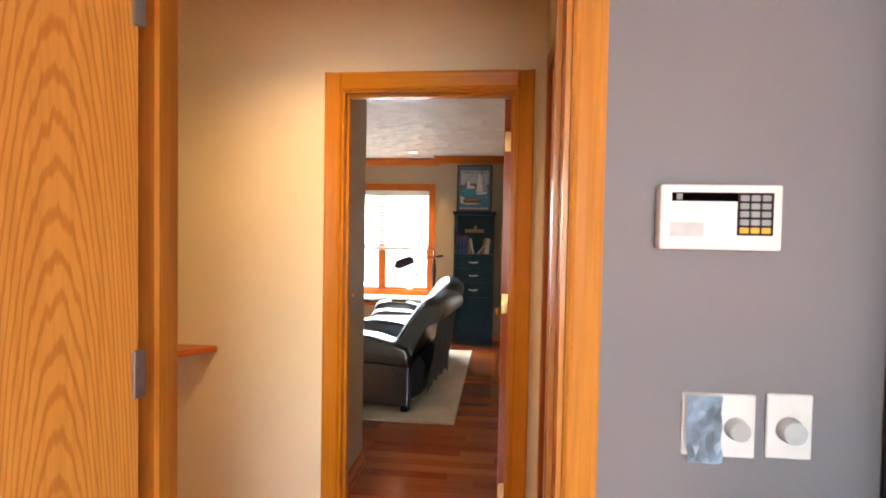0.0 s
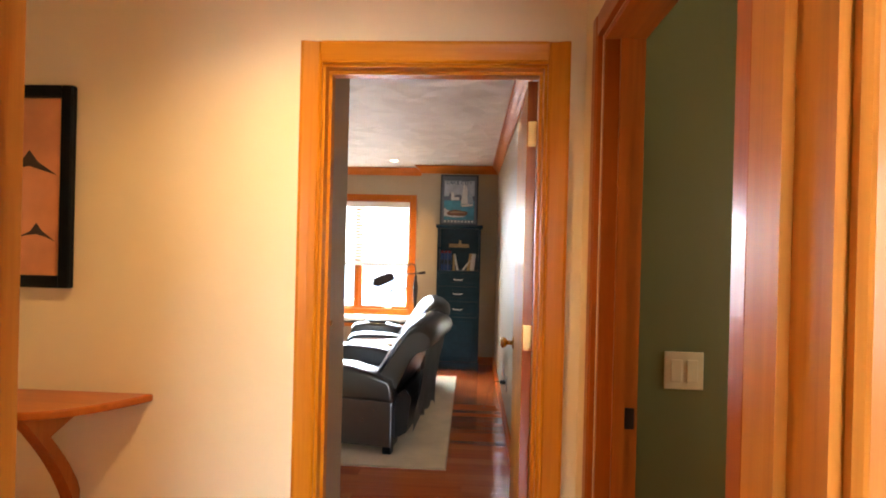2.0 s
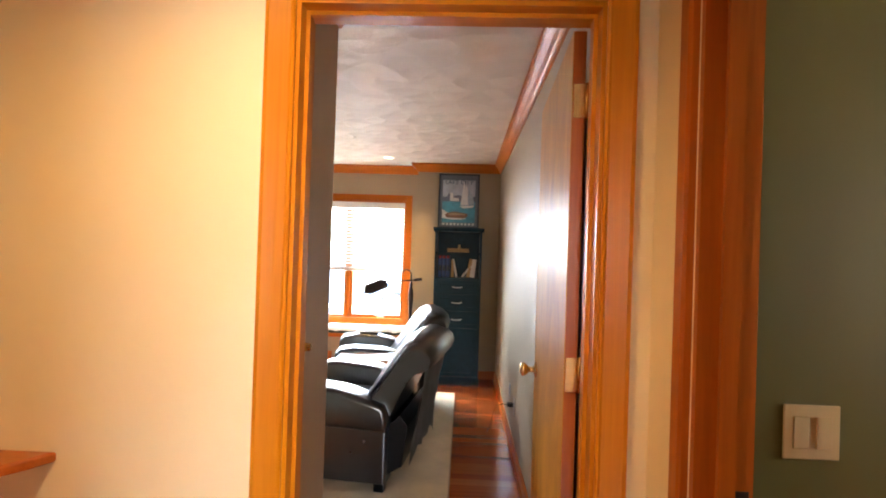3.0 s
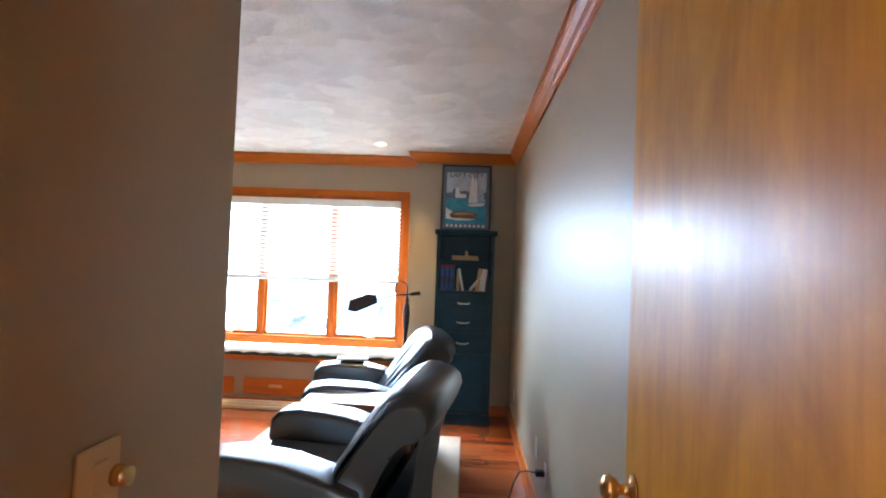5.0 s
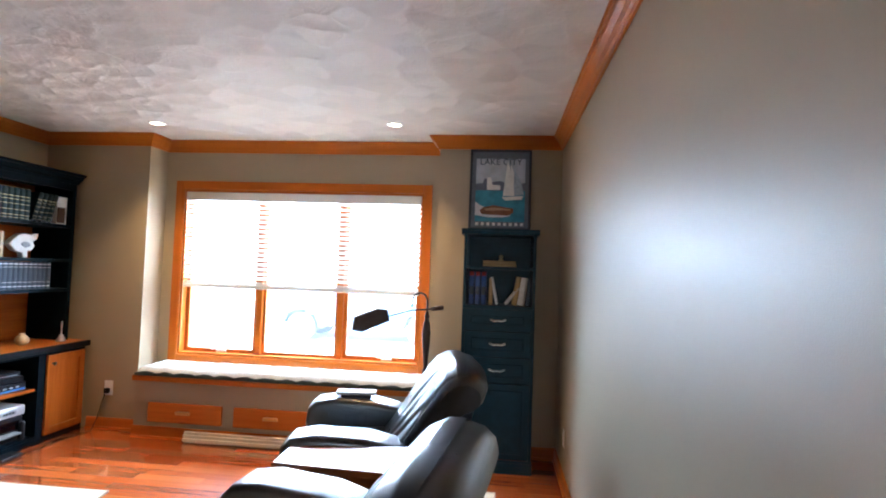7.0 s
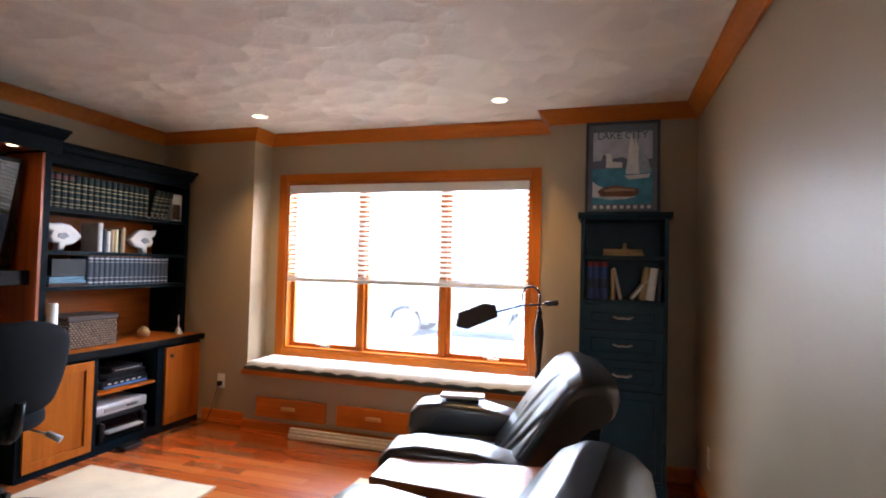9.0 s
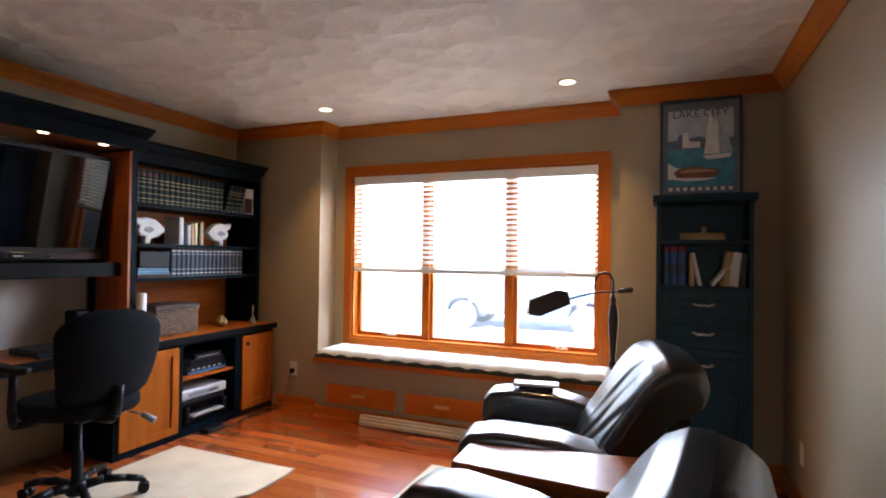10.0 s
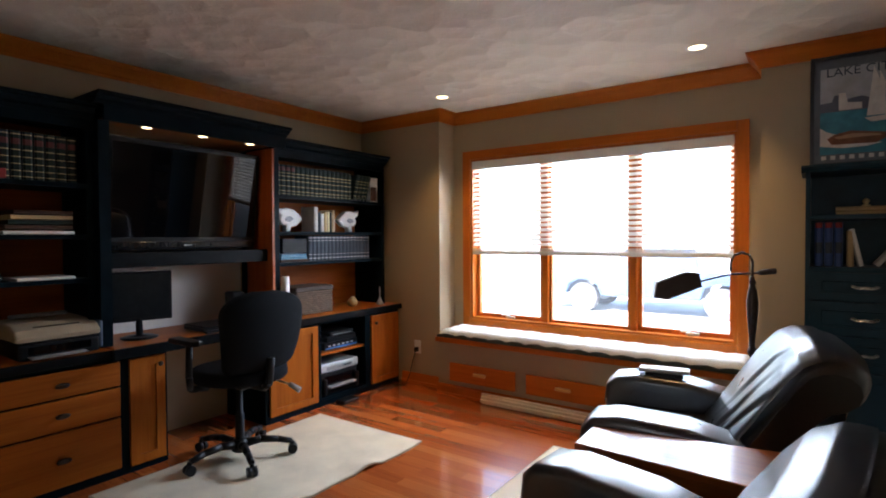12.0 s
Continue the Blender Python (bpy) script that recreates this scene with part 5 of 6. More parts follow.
def bookcase(y0, y1, shelves, label, right_end):
    t0 = thing("bookcase", (-3.9, (y0 + y1) / 2, 0.724), label, "bookcase")
    part("side_panel", B(WALL, UX, y0, y0 + 0.035, 0.724, 2.0), teal, t0)
    part("side_panel", B(WALL, UX, y1 - 0.035, y1, 0.724, 2.0), teal, t0)
    part("back_panel", B(WALL, WALL + 0.012, y0 + 0.035, y1 - 0.035, 0.724, 2.0), desk_wood["y"], t0, "cherry back panel")
    part("top_rail", B(UX - 0.02, UX + 0.002, y0 + 0.035, y1 - 0.035, 1.945, 2.0), teal, t0)
    part("top", B(WALL + 0.012, UX - 0.02, y0 + 0.035, y1 - 0.035, 1.98, 2.0), teal, t0)
    part("cornice", prism(bmesh.new(), [(WALL, 2.0), (UX + 0.004, 2.0), (UX + 0.012, 2.02), (UX + 0.03, 2.032), (UX + 0.045, 2.058), (UX + 0.065, 2.064), (UX + 0.065, 2.082), (WALL, 2.082)], "y", y0 + (0.002 if not right_end else 0.0), y1 + (0.02 if right_end else -0.002)), teal, t0)
    for z in shelves:
        part("shelf", B(WALL + 0.012, UX + 0.002, y0 + 0.035, y1 - 0.035, z - 0.026, z), teal, t0)
    return t0


SH = (1.662, 1.384, 1.147)
bookcase(5.60, 6.815, SH, "black bookcase with cherry back, filled with bound volumes", True)
bookcase(3.10, 4.392, (1.64, 1.36, 1.12), "black bookcase in shade, half full of volumes", False)
liner_wood = wood("orange_cherry_liner", (0.50, 0.12, 0.018), (0.36, 0.07, 0.01), "z", 0.3, 0.3, 0.6)
tu = thing("tv_surround", (-3.9, 4.97, 0.724), "black surround with a lit canopy above the television", "tv cabinet")
part("side_panel", B(WALL, -3.66, 5.556, 5.597, 0.729, 2.0), teal, tu)
part("side_liner", B(WALL + 0.1, -3.662, 5.538, 5.5555, 0.729, 1.99), liner_wood, tu, "reddish cherry inner side")
part("side_panel", B(WALL, -3.66, 4.396, 4.455, 0.729, 2.0), teal, tu)
part("canopy", B(WALL, -3.60, 4.455, 5.5375, 2.005, 2.03), red_wood["y"], tu, "reddish cherry canopy underside")
part("fascia", B(-3.598, -3.575, 4.396, 5.597, 1.985, 2.07), teal, tu)
part("cornice", prism(bmesh.new(), [(WALL, 2.07), (-3.575, 2.07), (-3.56, 2.083), (-3.545, 2.089), (-3.53, 2.108), (-3.51, 2.112), (-3.51, 2.130), (WALL, 2.130)], "y", 4.345, 5.605), teal, tu)
part("shelf", B(WALL, -3.72, 4.455, 5.5375, 1.165, 1.255, bevel=0.004), black_wood, tu)
part("backboard", B(WALL, WALL + 0.01, 4.457, 5.5370, 0.728, 1.163), pale_board, tu, "pale grey back board")
for cy in (4.66, 5.01, 5.36):
    pk = thing("puck_light", (-3.66, cy, 2.0), "small lit puck light under the canopy", "cabinet light", "puck lights")
    part("ring", lathe(bmesh.new(), (-3.66, cy, 1.994), [(0.034, 0), (0.036, 0.004), (0.036, 0.0105)], 20), steel, pk)
    part("lens", lathe(bmesh.new(), (-3.66, cy, 1.9915), [(0.02, 0), (0.026, 0.001), (0.027, 0.0024)], 18), lamp_glow, pk, "glowing lens")

tv = thing("television", (-3.84, 4.99, 1.265), "large black flat television, switched off, tilted slightly forward", "television")
part("wall_bracket", boxes((WALL + 0.002, -3.885, 4.90, 5.08, 1.45, 1.75), (WALL + 0.002, -3.885, 4.85, 4.87, 1.40, 1.80), (WALL + 0.002, -3.885, 5.11, 5.13, 1.40, 1.80)), black_plastic, tv)
part("case", B(-3.885, -3.835, 4.482, 5.502, 1.264, 1.945, bevel=0.006), black_plastic, tv)
part("screen", B(-3.836, -3.833, 4.512, 5.472, 1.345, 1.915), gloss_black, tv, "glossy dark screen")
part("speaker_bar", B(-3.836, -3.828, 4.497, 5.487, 1.275, 1.318, bevel=0.003), plain("dark_tv_bar", (0.012, 0.014, 0.016), 0.2), tv)
part("badge", B(-3.829, -3.8265, 4.965, 5.015, 1.290, 1.298), silver_plastic, tv)
tv.rotation_euler = (0, radians(6.5), 0)

# books and ornaments on the right-hand bookcase
rnd = random.Random(11)
y = 5.652
DX = -3.742
bands_a = ((0.80, 0.93, maroon_cover), (0.72, 0.735, gold), (0.62, 0.635, gold), (0.48, 0.495, gold), (0.30, 0.315, gold), (0.14, 0.155, gold), (0.05, 0.06, gold))
bands_c = ((0.72, 0.74, gold), (0.62, 0.635, gold), (0.48, 0.495, gold), (0.30, 0.315, gold), (0.14, 0.155, gold), (0.05, 0.06, gold))
first = {}


def row_book(key, at, *a, **k):
    """The first of a kind is built, the rest are copies of it."""
    if key not in first:
        first[key] = book(at, *a, **k)
        return first[key]
    lean = k.get("lean", 0)
    return copy_thing(first[key], pose(*at, 0, 0, 90) @ pose(0, 0, abs(math.sin(radians(lean))) * 0.02, 0, lean, 0))


for k in range(17):
    row_book("law_a" if k < 4 else "law_c", (DX, y, 1.663), 0.044, 0.19, 0.235, green_cover, "dark bound volume with gilt bands in a row", spine="x+", bands=bands_a if k < 4 else bands_c, group="row of bound volumes")
    y += 0.0465
for k in range(4):
    book((DX, y + 0.012 + k * 0.045, 1.664), 0.04, 0.19, 0.23, green_cover, "dark bound volume leaning against its neighbours", "x+", bands_c, 16)
bx = thing("photo_box", (-3.80, 6.72, 1.663), "white-edged box with a dark picture", "box")
part("case", B(-3.88, -3.755, 6.672, 6.772, 1.663, 1.885, bevel=0.002), white_cover, bx)
part("picture", B(-3.7555, -3.7535, 6.675, 6.755, 1.673, 1.80), brown_cover, bx)

fish_white = plain("white_ceramic", (0.74, 0.72, 0.68), 0.3, vary=0.04)


def fish(y, s, group="pair of fish bookends"):
    t0 = thing("fish_ornament", (-3.80, y, 1.385), "white ceramic angelfish ornament used as a bookend", "ornament", group)
    o = [(-0.125, 0.10), (-0.09, 0.14), (-0.04, 0.175), (0.02, 0.185), (0.075, 0.175), (0.13, 0.19), (0.115, 0.14), (0.085, 0.125), (0.10, 0.09), (0.075, 0.055), (0.04, 0.05), (0.045, 0.0), (0.0, 0.0), (-0.01, 0.035), (-0.07, 0.05)]
    bm = prism(bmesh.new(), [(y + s * a, 1.385 + b) for a, b in o], "x", -3.83, -3.775, bevel=0.014, seg=3)
    part("body", bm, fish_white, t0)
    bm = bmesh.new()
    prism(bm, [(y + s * a, 1.385 + b) for a, b in [(-0.03, 0.10), (0.0, 0.122), (0.04, 0.115), (0.055, 0.09), (0.01, 0.075)]], "x", -3.776, -3.7705, bevel=0.002)
    part("fin", bm, grey_plastic, t0, "grey sunk fin")


fish(5.79, -1)
fish(6.42, 1)
y = 6.02
for t_, h_, c_ in ((0.036, 0.205, white_cover), (0.03, 0.16, grey_cover), (0.026, 0.15, white_cover), (0.03, 0.165, tan_cover), (0.026, 0.17, gold), (0.02, 0.17, green_cover), (0.03, 0.185, tan_cover)):
    book((DX - 0.02, y + t_ / 2, 1.385), t_, 0.16, h_, c_, "hardback of mixed colour between the fish ornaments", "x+")
    y += t_ + 0.004
y = 5.965
for k in range(17):
    row_book("grey", (DX - 0.01, y, 1.148), 0.039, 0.17, 0.205, grey_cover, "grey-blue bound volume with pale bands in a long row", spine="x+", bands=((0.90, 0.94, silver_band), (0.8, 0.815, silver_band), (0.25, 0.265, silver_band), (0.09, 0.12, silver_band)), group="row of grey volumes")
    y += 0.0415
sea = plain("sea_blue_cover", (0.03, 0.16, 0.28), 0.45)
for k, c_ in enumerate((brown_cover, sea, sea)):
    solo("magazine", prism(bmesh.new(), [(-3.93, 5.66), (-3.73 + 0.004 * k, 5.66), (-3.735, 5.93 - 0.01 * k), (-3.93, 5.93)], "z", 1.148 + k * 0.022, 1.168 + k * 0.022, bevel=0.002), c_, "flat book lying in a short stack", "book", "stack of flat books")
# added black block that stands in for the dark slot by the flat books
part("slot_filler", B(-3.95, -3.76, 5.70, 5.935, 1.2165, 1.33), black_plastic, thing("dark_box", (-3.85, 5.82, 1.2165), "black block for the dark slot over the stacked flat books", "box"))

# basket, candle and small pieces on the worktop
bk = thing("woven_basket", (-3.82, 5.98, 0.724), "lidded woven basket in dark and pale strands", "basket")
weave = [plain("dark_strand", (0.05, 0.03, 0.022), 0.6), plain("pale_strand", (0.24, 0.165, 0.11), 0.6, vary=0.5, scale=60)]
part("body", B(-3.975, -3.715, 5.79, 6.165, 0.724, 0.905, bevel=0.008), weave[0], bk)
part("lid", B(-3.98, -3.705, 5.782, 6.172, 0.906, 0.945, bevel=0.008), weave[0], bk)
rows_ = bmesh.new()
for r in range(13):
    z_ = 0.728 + r * 0.0166
    for c in range(15):
        y_ = 5.796 + c * 0.0247 - (0.0123 if r % 2 else 0)
        if y_ > 5.792 and y_ + 0.019 < 6.163:
            box(rows_, -3.717, -3.706, y_, y_ + 0.019, z_, z_ + 0.0115, bevel=0.003)
    for c in range(10):
        x_ = -3.972 + c * 0.0252 + (0.0126 if r % 2 else 0)
        box(rows_, x_, x_ + 0.019, 5.780, 5.792, z_, z_ + 0.0115, bevel=0.003)
part("weave", rows_, weave[1], bk, "pale woven strands")
cd = thing("pillar_candle", (-3.65, 5.635, 0.724), "tall white pillar candle on the worktop", "candle")
part("wax", lathe(bmesh.new(), (-3.65, 5.635, 0.724), [(0.030, 0), (0.031, 0.005), (0.030, 0.318), (0.024, 0.325), (0.008, 0.32)], 18), white_plastic, cd)
part("wick", lathe(bmesh.new(), (-3.65, 5.635, 1.043), [(0.002, 0), (0.002, 0.012)], 6), black_plastic, cd)
solo("clay_pot", lathe(bmesh.new(), (-3.78, 6.46, 0.724), [(0.02, 0), (0.04, 0.015), (0.048, 0.04), (0.036, 0.065), (0.016, 0.078), (0.02, 0.088)], 18), tan_cover, "small round clay pot on the worktop", "pot")
solo("brass_bell", lathe(bmesh.new(), (-3.69, 6.72, 0.724), [(0.036, 0), (0.034, 0.012), (0.022, 0.03), (0.016, 0.05), (0.006, 0.06), (0.004, 0.10), (0.008, 0.115), (0.006, 0.14), (0.003, 0.16)], 16), steel, "small metal hand bell on the worktop", "bell")

# media boxes in the open cabinet
mb = thing("set_top_box", (-3.78, 6.18, 0.416), "black set-top box on the cabinet shelf", "electronics")
part("case", B(-3.96, -3.66, 6.02, 6.40, 0.416, 0.475, bevel=0.004), black_plastic, mb)
part("front_strip", B(-3.661, -3.657, 6.03, 6.39, 0.422, 0.436), plain("blue_display", (0.08, 0.2, 0.45), 0.2), mb)
part("top_box", B(-3.93, -3.67, 6.06, 6.39, 0.476, 0.518, bevel=0.004), black_plastic, mb)
part("button_row", boxes(*[(-3.658, -3.655, 6.06 + 0.05 * k, 6.085 + 0.05 * k, 0.445, 0.455) for k in range(6)]), silver_plastic, mb, "row of silver buttons")
gb = thing("game_console", (-3.8, 6.24, 0.519), "dark slim console on the set-top box", "electronics")
part("case", B(-3.92, -3.68, 6.11, 6.37, 0.519, 0.555, bevel=0.006), black_plastic, gb)
part("light_strip", B(-3.681, -3.678, 6.13, 6.34, 0.530, 0.535), grey_plastic, gb)
solo("papers", B(-3.90, -3.70, 5.955, 5.975, 0.416, 0.61, bevel=0.002), paper, "white papers standing in the cabinet", "papers")
rv = thing("printer_small", (-3.78, 6.16, 0.063), "silver and black compact printer in the cabinet", "printer")
part("body", B(-3.97, -3.64, 5.96, 6.37, 0.063, 0.24, bevel=0.01), black_plastic, rv)
part("lid", B(-3.97, -3.635, 5.95, 6.38, 0.242, 0.315, bevel=0.012, seg=2), silver_plastic, rv, "silver lid")
part("tray", B(-3.66, -3.585, 6.02, 6.31, 0.12, 0.135, bevel=0.003), grey_plastic, rv)
part("slot", B(-3.6405, -3.632, 6.0, 6.33, 0.15, 0.21), gloss_black, rv)
part("control_panel", B(-3.6365, -3.630, 6.02, 6.30, 0.262, 0.29), grey_plastic, rv)
for k in range(4):
    part("button", B(-3.631, -3.626, 6.20 + 0.022 * k, 6.212 + 0.022 * k, 0.270, 0.282), black_plastic, rv)
part("side_foot", B(-3.641, -3.60, 5.97, 6.005, 0.07, 0.20, bevel=0.01), black_plastic, rv)
part("side_foot", B(-3.641, -3.60, 6.325, 6.36, 0.07, 0.20, bevel=0.01), black_plastic, rv)
ps = thing("power_strip", (-3.5, 6.12, 0), "black power brick lying on the floor", "power adapter")
part("brick", B(-3.57, -3.47, 6.05, 6.22, 0.001, 0.03, bevel=0.006), black_plastic, ps)
part("cord", tube(bmesh.new(), [(-3.5, 6.22, 0.012), (-3.48, 6.35, 0.006), (-3.52, 6.5, 0.006), (-3.47, 6.66, 0.006)], 0.004), black_plastic, ps)

# desk: monitor, keyboard, printer
mo = thing("monitor", (-3.80, 4.66, 0.728), "black flat computer monitor on a round stand", "monitor")
part("stand", lathe(bmesh.new(), (-3.80, 4.66, 0.728), [(0.10, 0), (0.105, 0.006), (0.08, 0.014), (0.02, 0.02), (0.018, 0.12)], 24), black_plastic, mo)
part("case", B(-3.815, -3.785, 4.485, 4.845, 0.832, 1.135, bevel=0.006), black_plastic, mo)
part("screen", B(-3.7855, -3.783, 4.503, 4.827, 0.858, 1.118), plain("dark_grey_screen", (0.02, 0.022, 0.024), 0.15, grain=0), mo, "dark glossy screen")
mo.rotation_euler = (0, 0, radians(-12))
kb = thing("laptop", (-3.74, 5.12, 0.728), "closed black laptop and keyboard on the desk", "laptop")
part("base", B(-3.88, -3.62, 4.98, 5.30, 0.728, 0.750, bevel=0.004), black_plastic, kb)
part("lid", B(-3.88, -3.62, 4.98, 5.30, 0.7515, 0.764, bevel=0.004), black_plastic, kb)
part("keyboard", B(-3.605, -3.56, 4.96, 5.28, 0.728, 0.745, bevel=0.004), black_plastic, kb)
sp = thing("desk_speaker", (-3.85, 5.36, 0.728), "small black desk speaker", "speaker")
part("case", B(-3.93, -3.82, 5.31, 5.41, 0.728, 0.95, bevel=0.015, seg=3), black_plastic, sp)
printer_tan = plain("beige_printer_plastic", (0.42, 0.33, 0.22), 0.45, vary=0.03)
pr = thing("inkjet_printer", (-3.80, 4.17, 0.724), "white and dark inkjet printer on the worktop", "printer")
part("base", B(-3.98, -3.63, 4.01, 4.375, 0.724, 0.805, bevel=0.012, seg=2), black_plastic, pr)
part("body", prism(bmesh.new(), [(-3.98, 0.815), (-3.645, 0.815), (-3.635, 0.838), (-3.665, 0.872), (-3.76, 0.898), (-3.98, 0.905)], "y", 4.0, 4.385, bevel=0.014, seg=3), printer_tan, pr)
part("lid_slot", B(-3.715, -3.69, 4.09, 4.30, 0.8785, 0.8835), gloss_black, pr)
part("side_panel", B(-3.97, -3.65, 4.378, 4.40, 0.735, 0.885, bevel=0.008), plain("blue_grey_plastic", (0.1, 0.14, 0.2), 0.4), pr)
part("tray", B(-3.66, -3.57, 4.05, 4.30, 0.735, 0.743, bevel=0.003), grey_plastic, pr)
part("paper_slot", B(-3.6315, -3.627, 4.05, 4.33, 0.752, 0.79), gloss_black, pr)
part("hinge_cover", B(-3.975, -3.93, 4.06, 4.33, 0.9055, 0.925, bevel=0.006), grey_plastic, pr)

# volumes in the dark left bookcase
y = 3.80
for k in range(11):
    row_book("left_a", (DX, y, 1.641), 0.046, 0.19, 0.25, green_cover, "dark bound volume with red and gilt bands in the shaded bookcase", spine="x+", bands=((0.72, 0.84, maroon_cover), (0.92, 0.94, gold), (0.6, 0.62, gold), (0.46, 0.475, gold), (0.32, 0.335, gold), (0.18, 0.195, gold), (0.06, 0.075, gold)), group="row of shaded volumes")
    y += 0.05
solo("red_book", B(-3.745, -3.705, 3.74, 4.0, 1.642, 1.69, bevel=0.003), red_cover, "red book lying before the row", "book")
for k, c_ in enumerate((paper, brown_cover, green_cover, tan_cover, brown_cover)):
    solo("flat_book", B(-3.95, -3.72 + (0.02 if k == 0 else 0), 3.98 + 0.012 * k, 4.29, 1.361 + k * 0.026 - (0.0 if k else 0), 1.361 + k * 0.026 + (0.022 if k else 0.018), bevel=0.002), c_, "flat book in a stack on white paper" if k else "white sheaf of paper on the shelf", "book", "stack on the dark shelf")
for k in range(5):
    book((DX, 3.78 + k * 0.047, 1.121), 0.042, 0.17, 0.2, green_cover, "dark volume leaning in the shaded bookcase", "x+", bands_c, -20)
solo("paper_sheaf", B(-3.95, -3.70, 4.03, 4.29, 1.121, 1.136, bevel=0.002), paper, "white sheaf of paper on the lower shelf", "papers")

# ---- office chair ----
oc = thing("office_chair", (-3.24, 4.97, 0), "black fabric office chair with arms on a five-star base", "office chair")
CX, CY = -3.24, 4.97
part("column", lathe(bmesh.new(), (CX, CY, 0.085), [(0.034, 0), (0.034, 0.03), (0.028, 0.04), (0.027, 0.19), (0.02, 0.2), (0.019, 0.375)], 16), black_plastic, oc)
part("hub", lathe(bmesh.new(), (CX, CY, 0.055), [(0.04, 0), (0.05, 0.01), (0.05, 0.06), (0.036, 0.075)], 16), black_plastic, oc)
for k in range(5):
    a = radians(72 * k + 50)
    dx, dy = math.cos(a), math.sin(a)
    bm = bmesh.new()
    pts_ = [(0.03, 0.10), (0.12, 0.115), (0.22, 0.105), (0.30, 0.085)]
    for (r0, z0), (r1, z1) in zip(pts_, pts_[1:]):
        cyl(bm, (CX + dx * r0, CY + dy * r0, z0), (CX + dx * r1, CY + dy * r1, z1), 0.026 - r0 * 0.03, 0.026 - r1 * 0.03, 10)
    lg = part("star_leg", bm, black_plastic, oc)
    bm = bmesh.new()
    for s in (-0.016, 0.016):
        q = Vector((CX + dx * 0.305 - dy * s, CY + dy * 0.305 + dx * s, 0.040))
        w_ = Vector((-dy, dx, 0)) * 0.011
        cyl(bm, q - w_, q + w_, 0.028, 0.028, 14)
    cyl(bm, (CX + dx * 0.305, CY + dy * 0.305, 0.045), (CX + dx * 0.305, CY + dy * 0.305, 0.085), 0.012, 0.012, 8)
    part("caster", bm, black_plastic, lg)
part("mechanism", B(CX - 0.09, CX + 0.12, CY - 0.07, CY + 0.07, 0.45, 0.50, bevel=0.01), black_plastic, oc)
seat_o = [(CX + 0.26 * math.cos(a) * (1 + 0.1 * math.cos(a)), CY + 0.265 * math.copysign(abs(math.sin(a)) ** 0.75, math.sin(a))) for a in [2 * math.pi * k / 28 for k in range(28)]]
part("seat", prism(bmesh.new(), seat_o, "z", 0.50, 0.58, bevel=0.03, seg=3, smooth=True), chair_fabric, oc)


def chair_back():
    bm = bmesh.new()
    nu, nv = 20, 24
    front, rear = [], []
    for j in range(nv + 1):
        v = j / nv
        half = (0.225 + 0.055 * math.sin(min(1, v * 1.25) * math.pi / 2)) * (1 - 0.0 if v < 0.72 else math.sqrt(max(0.05, 1 - ((v - 0.72) / 0.285) ** 2.4)))
        if v < 0.12:
            half *= 0.8 + 0.2 * math.sin(v / 0.12 * math.pi / 2)
        fr_, rr_ = [], []
        for i in range(nu + 1):
            s = -1 + 2 * i / nu
            e = math.sqrt(max(0.0, 1 - abs(s) ** 3.2)) * math.sqrt(max(0.0, 1 - abs(2 * v - 1) ** 5))
            lean = 0.05 * (v - 0.2) + 0.03 * math.sin(v * math.pi)
            x = CX + 0.245 + lean - 0.05 * s * s
            z = 0.565 + 0.47 * v
            fr_.append(bm.verts.new((x - 0.045 * e, CY + half * s, z)))
            rr_.append(bm.verts.new((x + 0.045 * e, CY + half * s, z)))
        front.append(fr_)
        rear.append(rr_)
    for g in (front, rear):
        for j in range(nv):
            for i in range(nu):
                bm.faces.new((g[j][i], g[j][i + 1], g[j + 1][i + 1], g[j + 1][i])).smooth = True
    for j in range(nv):
        for i in (0, nu):
            bm.faces.new((front[j][i], front[j + 1][i], rear[j + 1][i], rear[j][i])).smooth = True
    for i in range(nu):
        bm.faces.new((front[0][i], front[0][i + 1], rear[0][i + 1], rear[0][i]))
        bm.faces.new((front[nv][i], front[nv][i + 1], rear[nv][i + 1], rear[nv][i]))
    bmesh.ops.recalc_face_normals(bm, faces=bm.faces)
    return bm


part("backrest", chair_back(), chair_fabric, oc)
part("back_bar", tube(bmesh.new(), [(CX + 0.08, CY, 0.475), (CX + 0.24, CY, 0.475), (CX + 0.29, CY, 0.51), (CX + 0.31, CY, 0.66)], 0.022, 10), black_plastic, oc)
for s in (-1, 1):
    part("arm_post", tube(bmesh.new(), [(CX, CY + s * 0.2, 0.485), (CX, CY + s * 0.3, 0.495), (CX + 0.01, CY + s * 0.315, 0.57), (CX, CY + s * 0.305, 0.745)], 0.019, 10), black_plastic, oc)
    part("arm_pad", prism(bmesh.new(), [(CX - 0.15, CY + s * 0.305 - 0.04), (CX + 0.08, CY + s * 0.305 - 0.035), (CX + 0.1, CY + s * 0.305), (CX + 0.08, CY + s * 0.305 + 0.035), (CX - 0.15, CY + s * 0.305 + 0.04), (CX - 0.17, CY + s * 0.305)], "z", 0.745, 0.775, bevel=0.01), black_plastic, oc)
part("lever", tube(bmesh.new(), [(CX + 0.05, CY + 0.06, 0.475), (CX + 0.14, CY + 0.17, 0.465), (CX + 0.22, CY + 0.21, 0.44)], 0.006), steel, oc)
bm = bmesh.new()
cyl(bm, (CX + 0.21, CY + 0.205, 0.445), (CX + 0.27, CY + 0.235, 0.41), 0.014, 0.018, 12)
part("lever_grip", bm, grey_plastic, oc, "grey paddle grip")

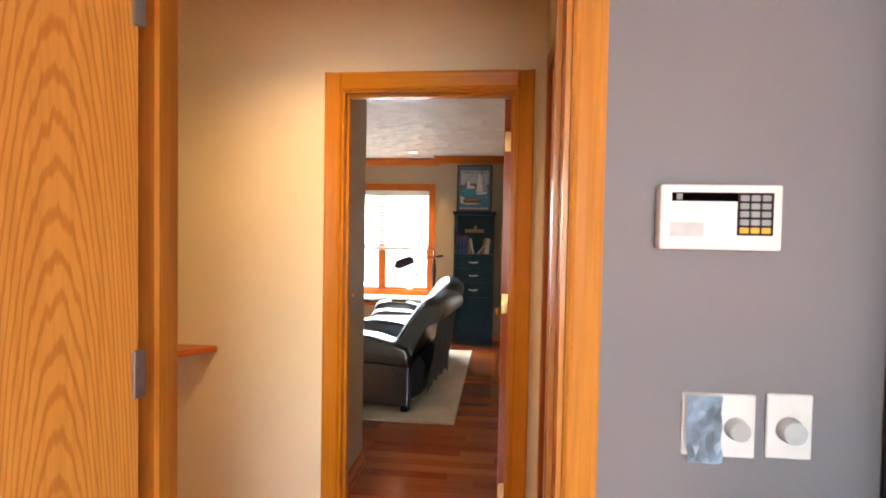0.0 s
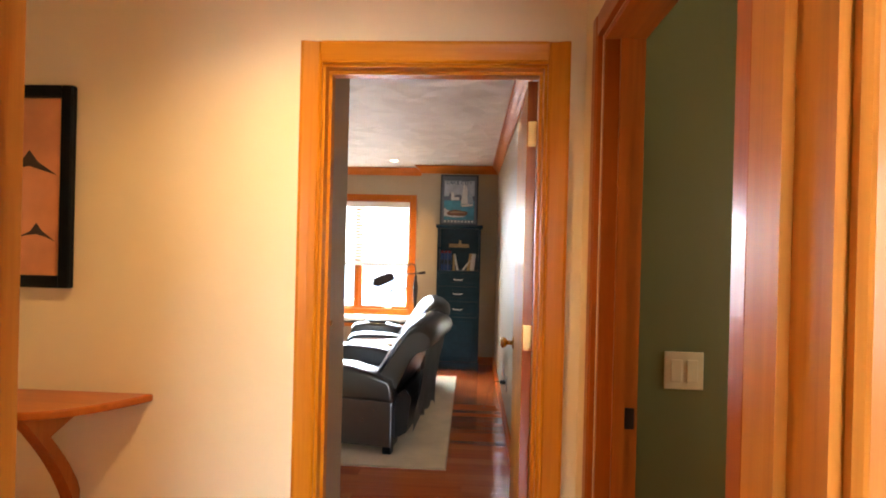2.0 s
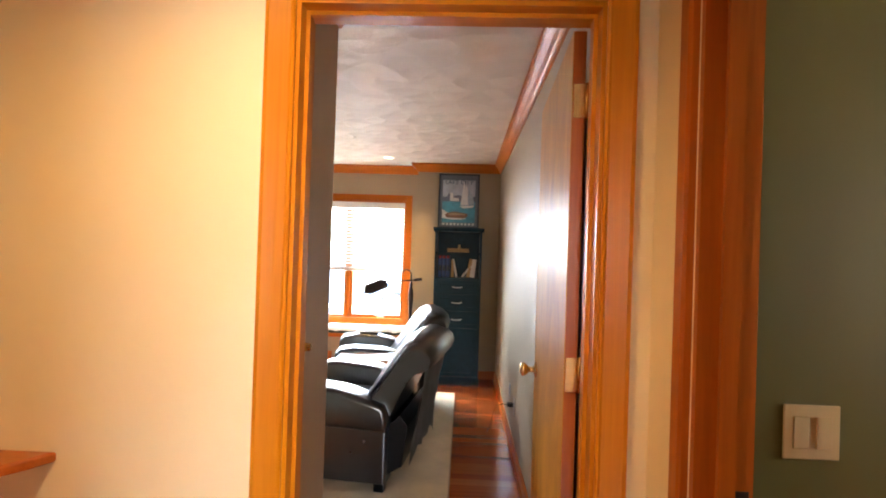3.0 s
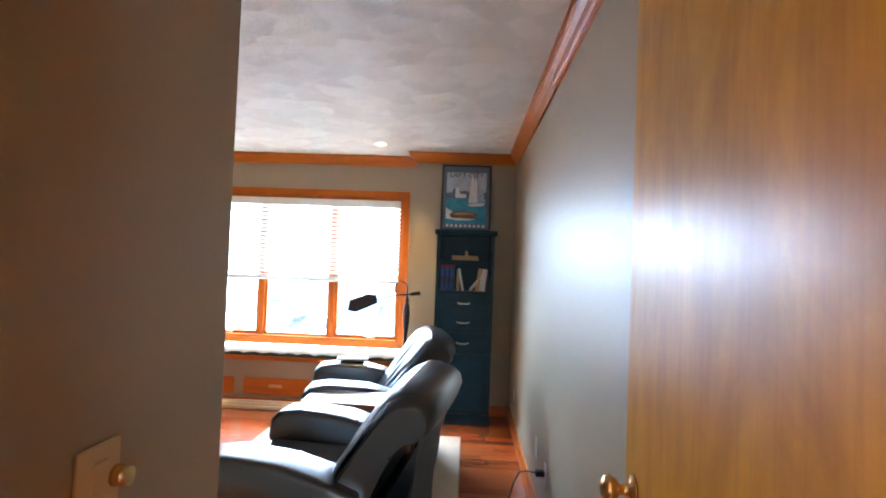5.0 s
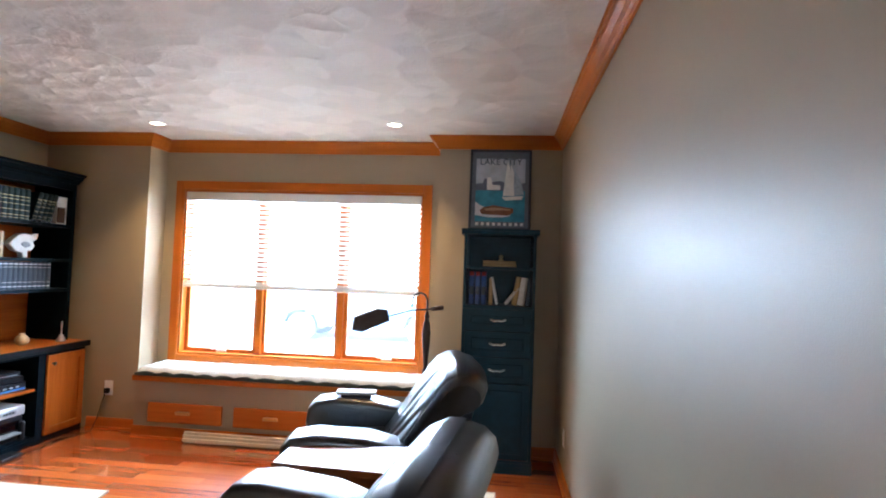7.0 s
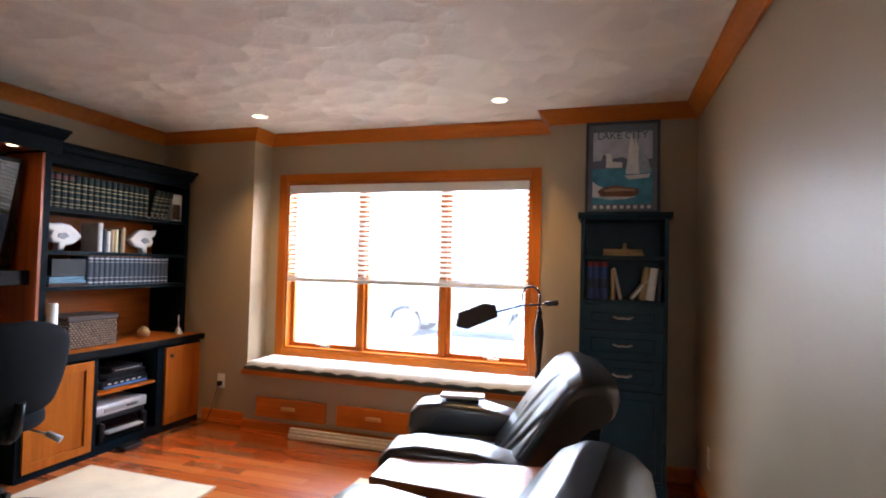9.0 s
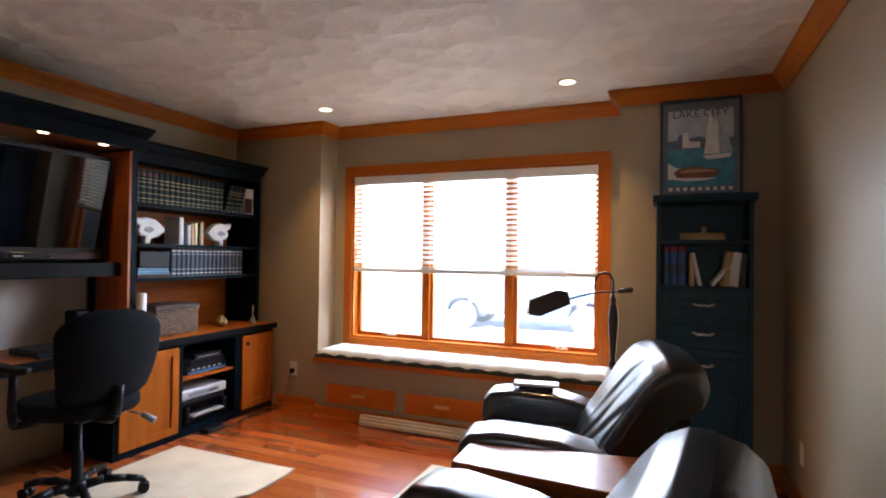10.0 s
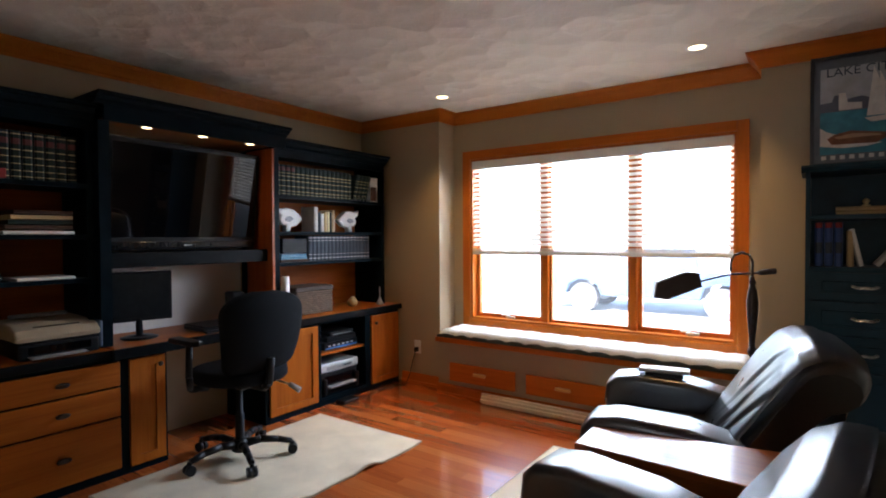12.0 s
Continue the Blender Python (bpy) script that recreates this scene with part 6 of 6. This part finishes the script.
# ---- outdoors ----
GZ = -0.60
concrete = plain("pale_concrete", (0.68, 0.66, 0.62), 0.9, vary=0.12, scale=1.5)
grass = plain("pale_ground", (0.68, 0.67, 0.63), 0.95, vary=0.15, scale=3)
structure("ground", B(-900, 900, -900, 900, GZ - 0.3, GZ - 0.012), grass, "pale sunlit ground reaching the horizon", "ground")
structure("road", B(-60, 60, 10.5, 20.0, GZ - 0.1, GZ), concrete, "pale concrete street", "road")


def car_mat(name, colour, rough=0.25):
    return plain(name, colour, rough, 0.2, coat=0.6, grain=0)


def pickup(x0, y0):
    t0 = thing("parked_truck", (x0 + 2.6, y0 + 0.9, GZ), "dark blue pickup truck parked on the street", "truck")
    blue = car_mat("blue_car_paint", (0.06, 0.115, 0.23))
    cg = plain("car_glass", (0.06, 0.08, 0.11), 0.2, grain=0)
    tyre = plain("tyre_rubber", (0.08, 0.08, 0.09), 0.8)
    o = [(0, 0.45), (0.02, 0.95), (0.25, 1.02), (1.35, 1.10), (1.75, 1.12), (2.25, 1.70), (2.5, 1.76), (3.55, 1.76), (3.72, 1.70), (3.85, 1.15), (5.3, 1.13), (5.35, 0.5), (4.75, 0.45), (4.65, 0.68), (4.45, 0.80), (4.2, 0.82), (3.95, 0.72), (3.85, 0.42), (1.55, 0.42), (1.45, 0.68), (1.2, 0.82), (0.95, 0.82), (0.7, 0.70), (0.62, 0.45)]
    part("body", prism(bmesh.new(), [(x0 + a, GZ + b) for a, b in o], "y", y0, y0 + 1.85, bevel=0.05, seg=2), blue, t0)
    for q in ([(1.95, 1.16), (2.32, 1.64), (2.75, 1.66), (2.75, 1.16)], [(2.82, 1.16), (2.82, 1.66), (3.5, 1.66), (3.65, 1.16)]):
        part("window", prism(bmesh.new(), [(x0 + a, GZ + b) for a, b in q], "y", y0 - 0.006, y0 + 0.01), cg, t0, "dark side glass")
    for wx in (1.08, 4.30):
        for wy in (y0 + 0.10, y0 + 1.75):
            bm = bmesh.new()
            cyl(bm, (x0 + wx, wy - 0.12, GZ + 0.37), (x0 + wx, wy + 0.12, GZ + 0.37), 0.37, n=28)
            w_ = part("wheel", bm, tyre, t0)
            bm = bmesh.new()
            cyl(bm, (x0 + wx, wy - 0.126, GZ + 0.37), (x0 + wx, wy + 0.126, GZ + 0.37), 0.22, n=20)
            part("rim", bm, grey_plastic, w_)
    part("bumper", B(x0 - 0.08, x0 + 0.02, y0 + 0.05, y0 + 1.8, GZ + 0.45, GZ + 0.65, bevel=0.02), silver_plastic, t0)


pickup(-6.47, 16.4)
sh = thing("shrub", (-4.6, 10.0, GZ), "small green shrub outside the window", "shrub")
leafm = plain("shrub_leaf", (0.06, 0.10, 0.03), 0.6, vary=0.4)
bm = bmesh.new()
rnd = random.Random(8)
for k in range(260):
    a, r, h = rnd.uniform(0, 6.28), 0.5 * rnd.random() ** 0.5, rnd.uniform(0.05, 0.55)
    c = Vector((-4.6 + r * math.cos(a), 10 + r * math.sin(a), GZ + h * (1.15 - r)))
    d1 = Vector((rnd.uniform(-1, 1), rnd.uniform(-1, 1), rnd.uniform(-0.3, 1))).normalized() * 0.06
    d2 = d1.cross(Vector((0, 0, 1))).normalized() * 0.025
    bm.faces.new([bm.verts.new(c + q) for q in (-d1, d2, d1, -d2)])
part("leaves", bm, leafm, sh)
bm = bmesh.new()
for k in range(6):
    cyl(bm, (-4.6, 10, GZ - 0.01), (-4.6 + 0.3 * math.cos(k), 10 + 0.3 * math.sin(k), GZ + 0.4), 0.012, 0.005, 6)
part("stem", bm, brown_cover, sh)

planks()
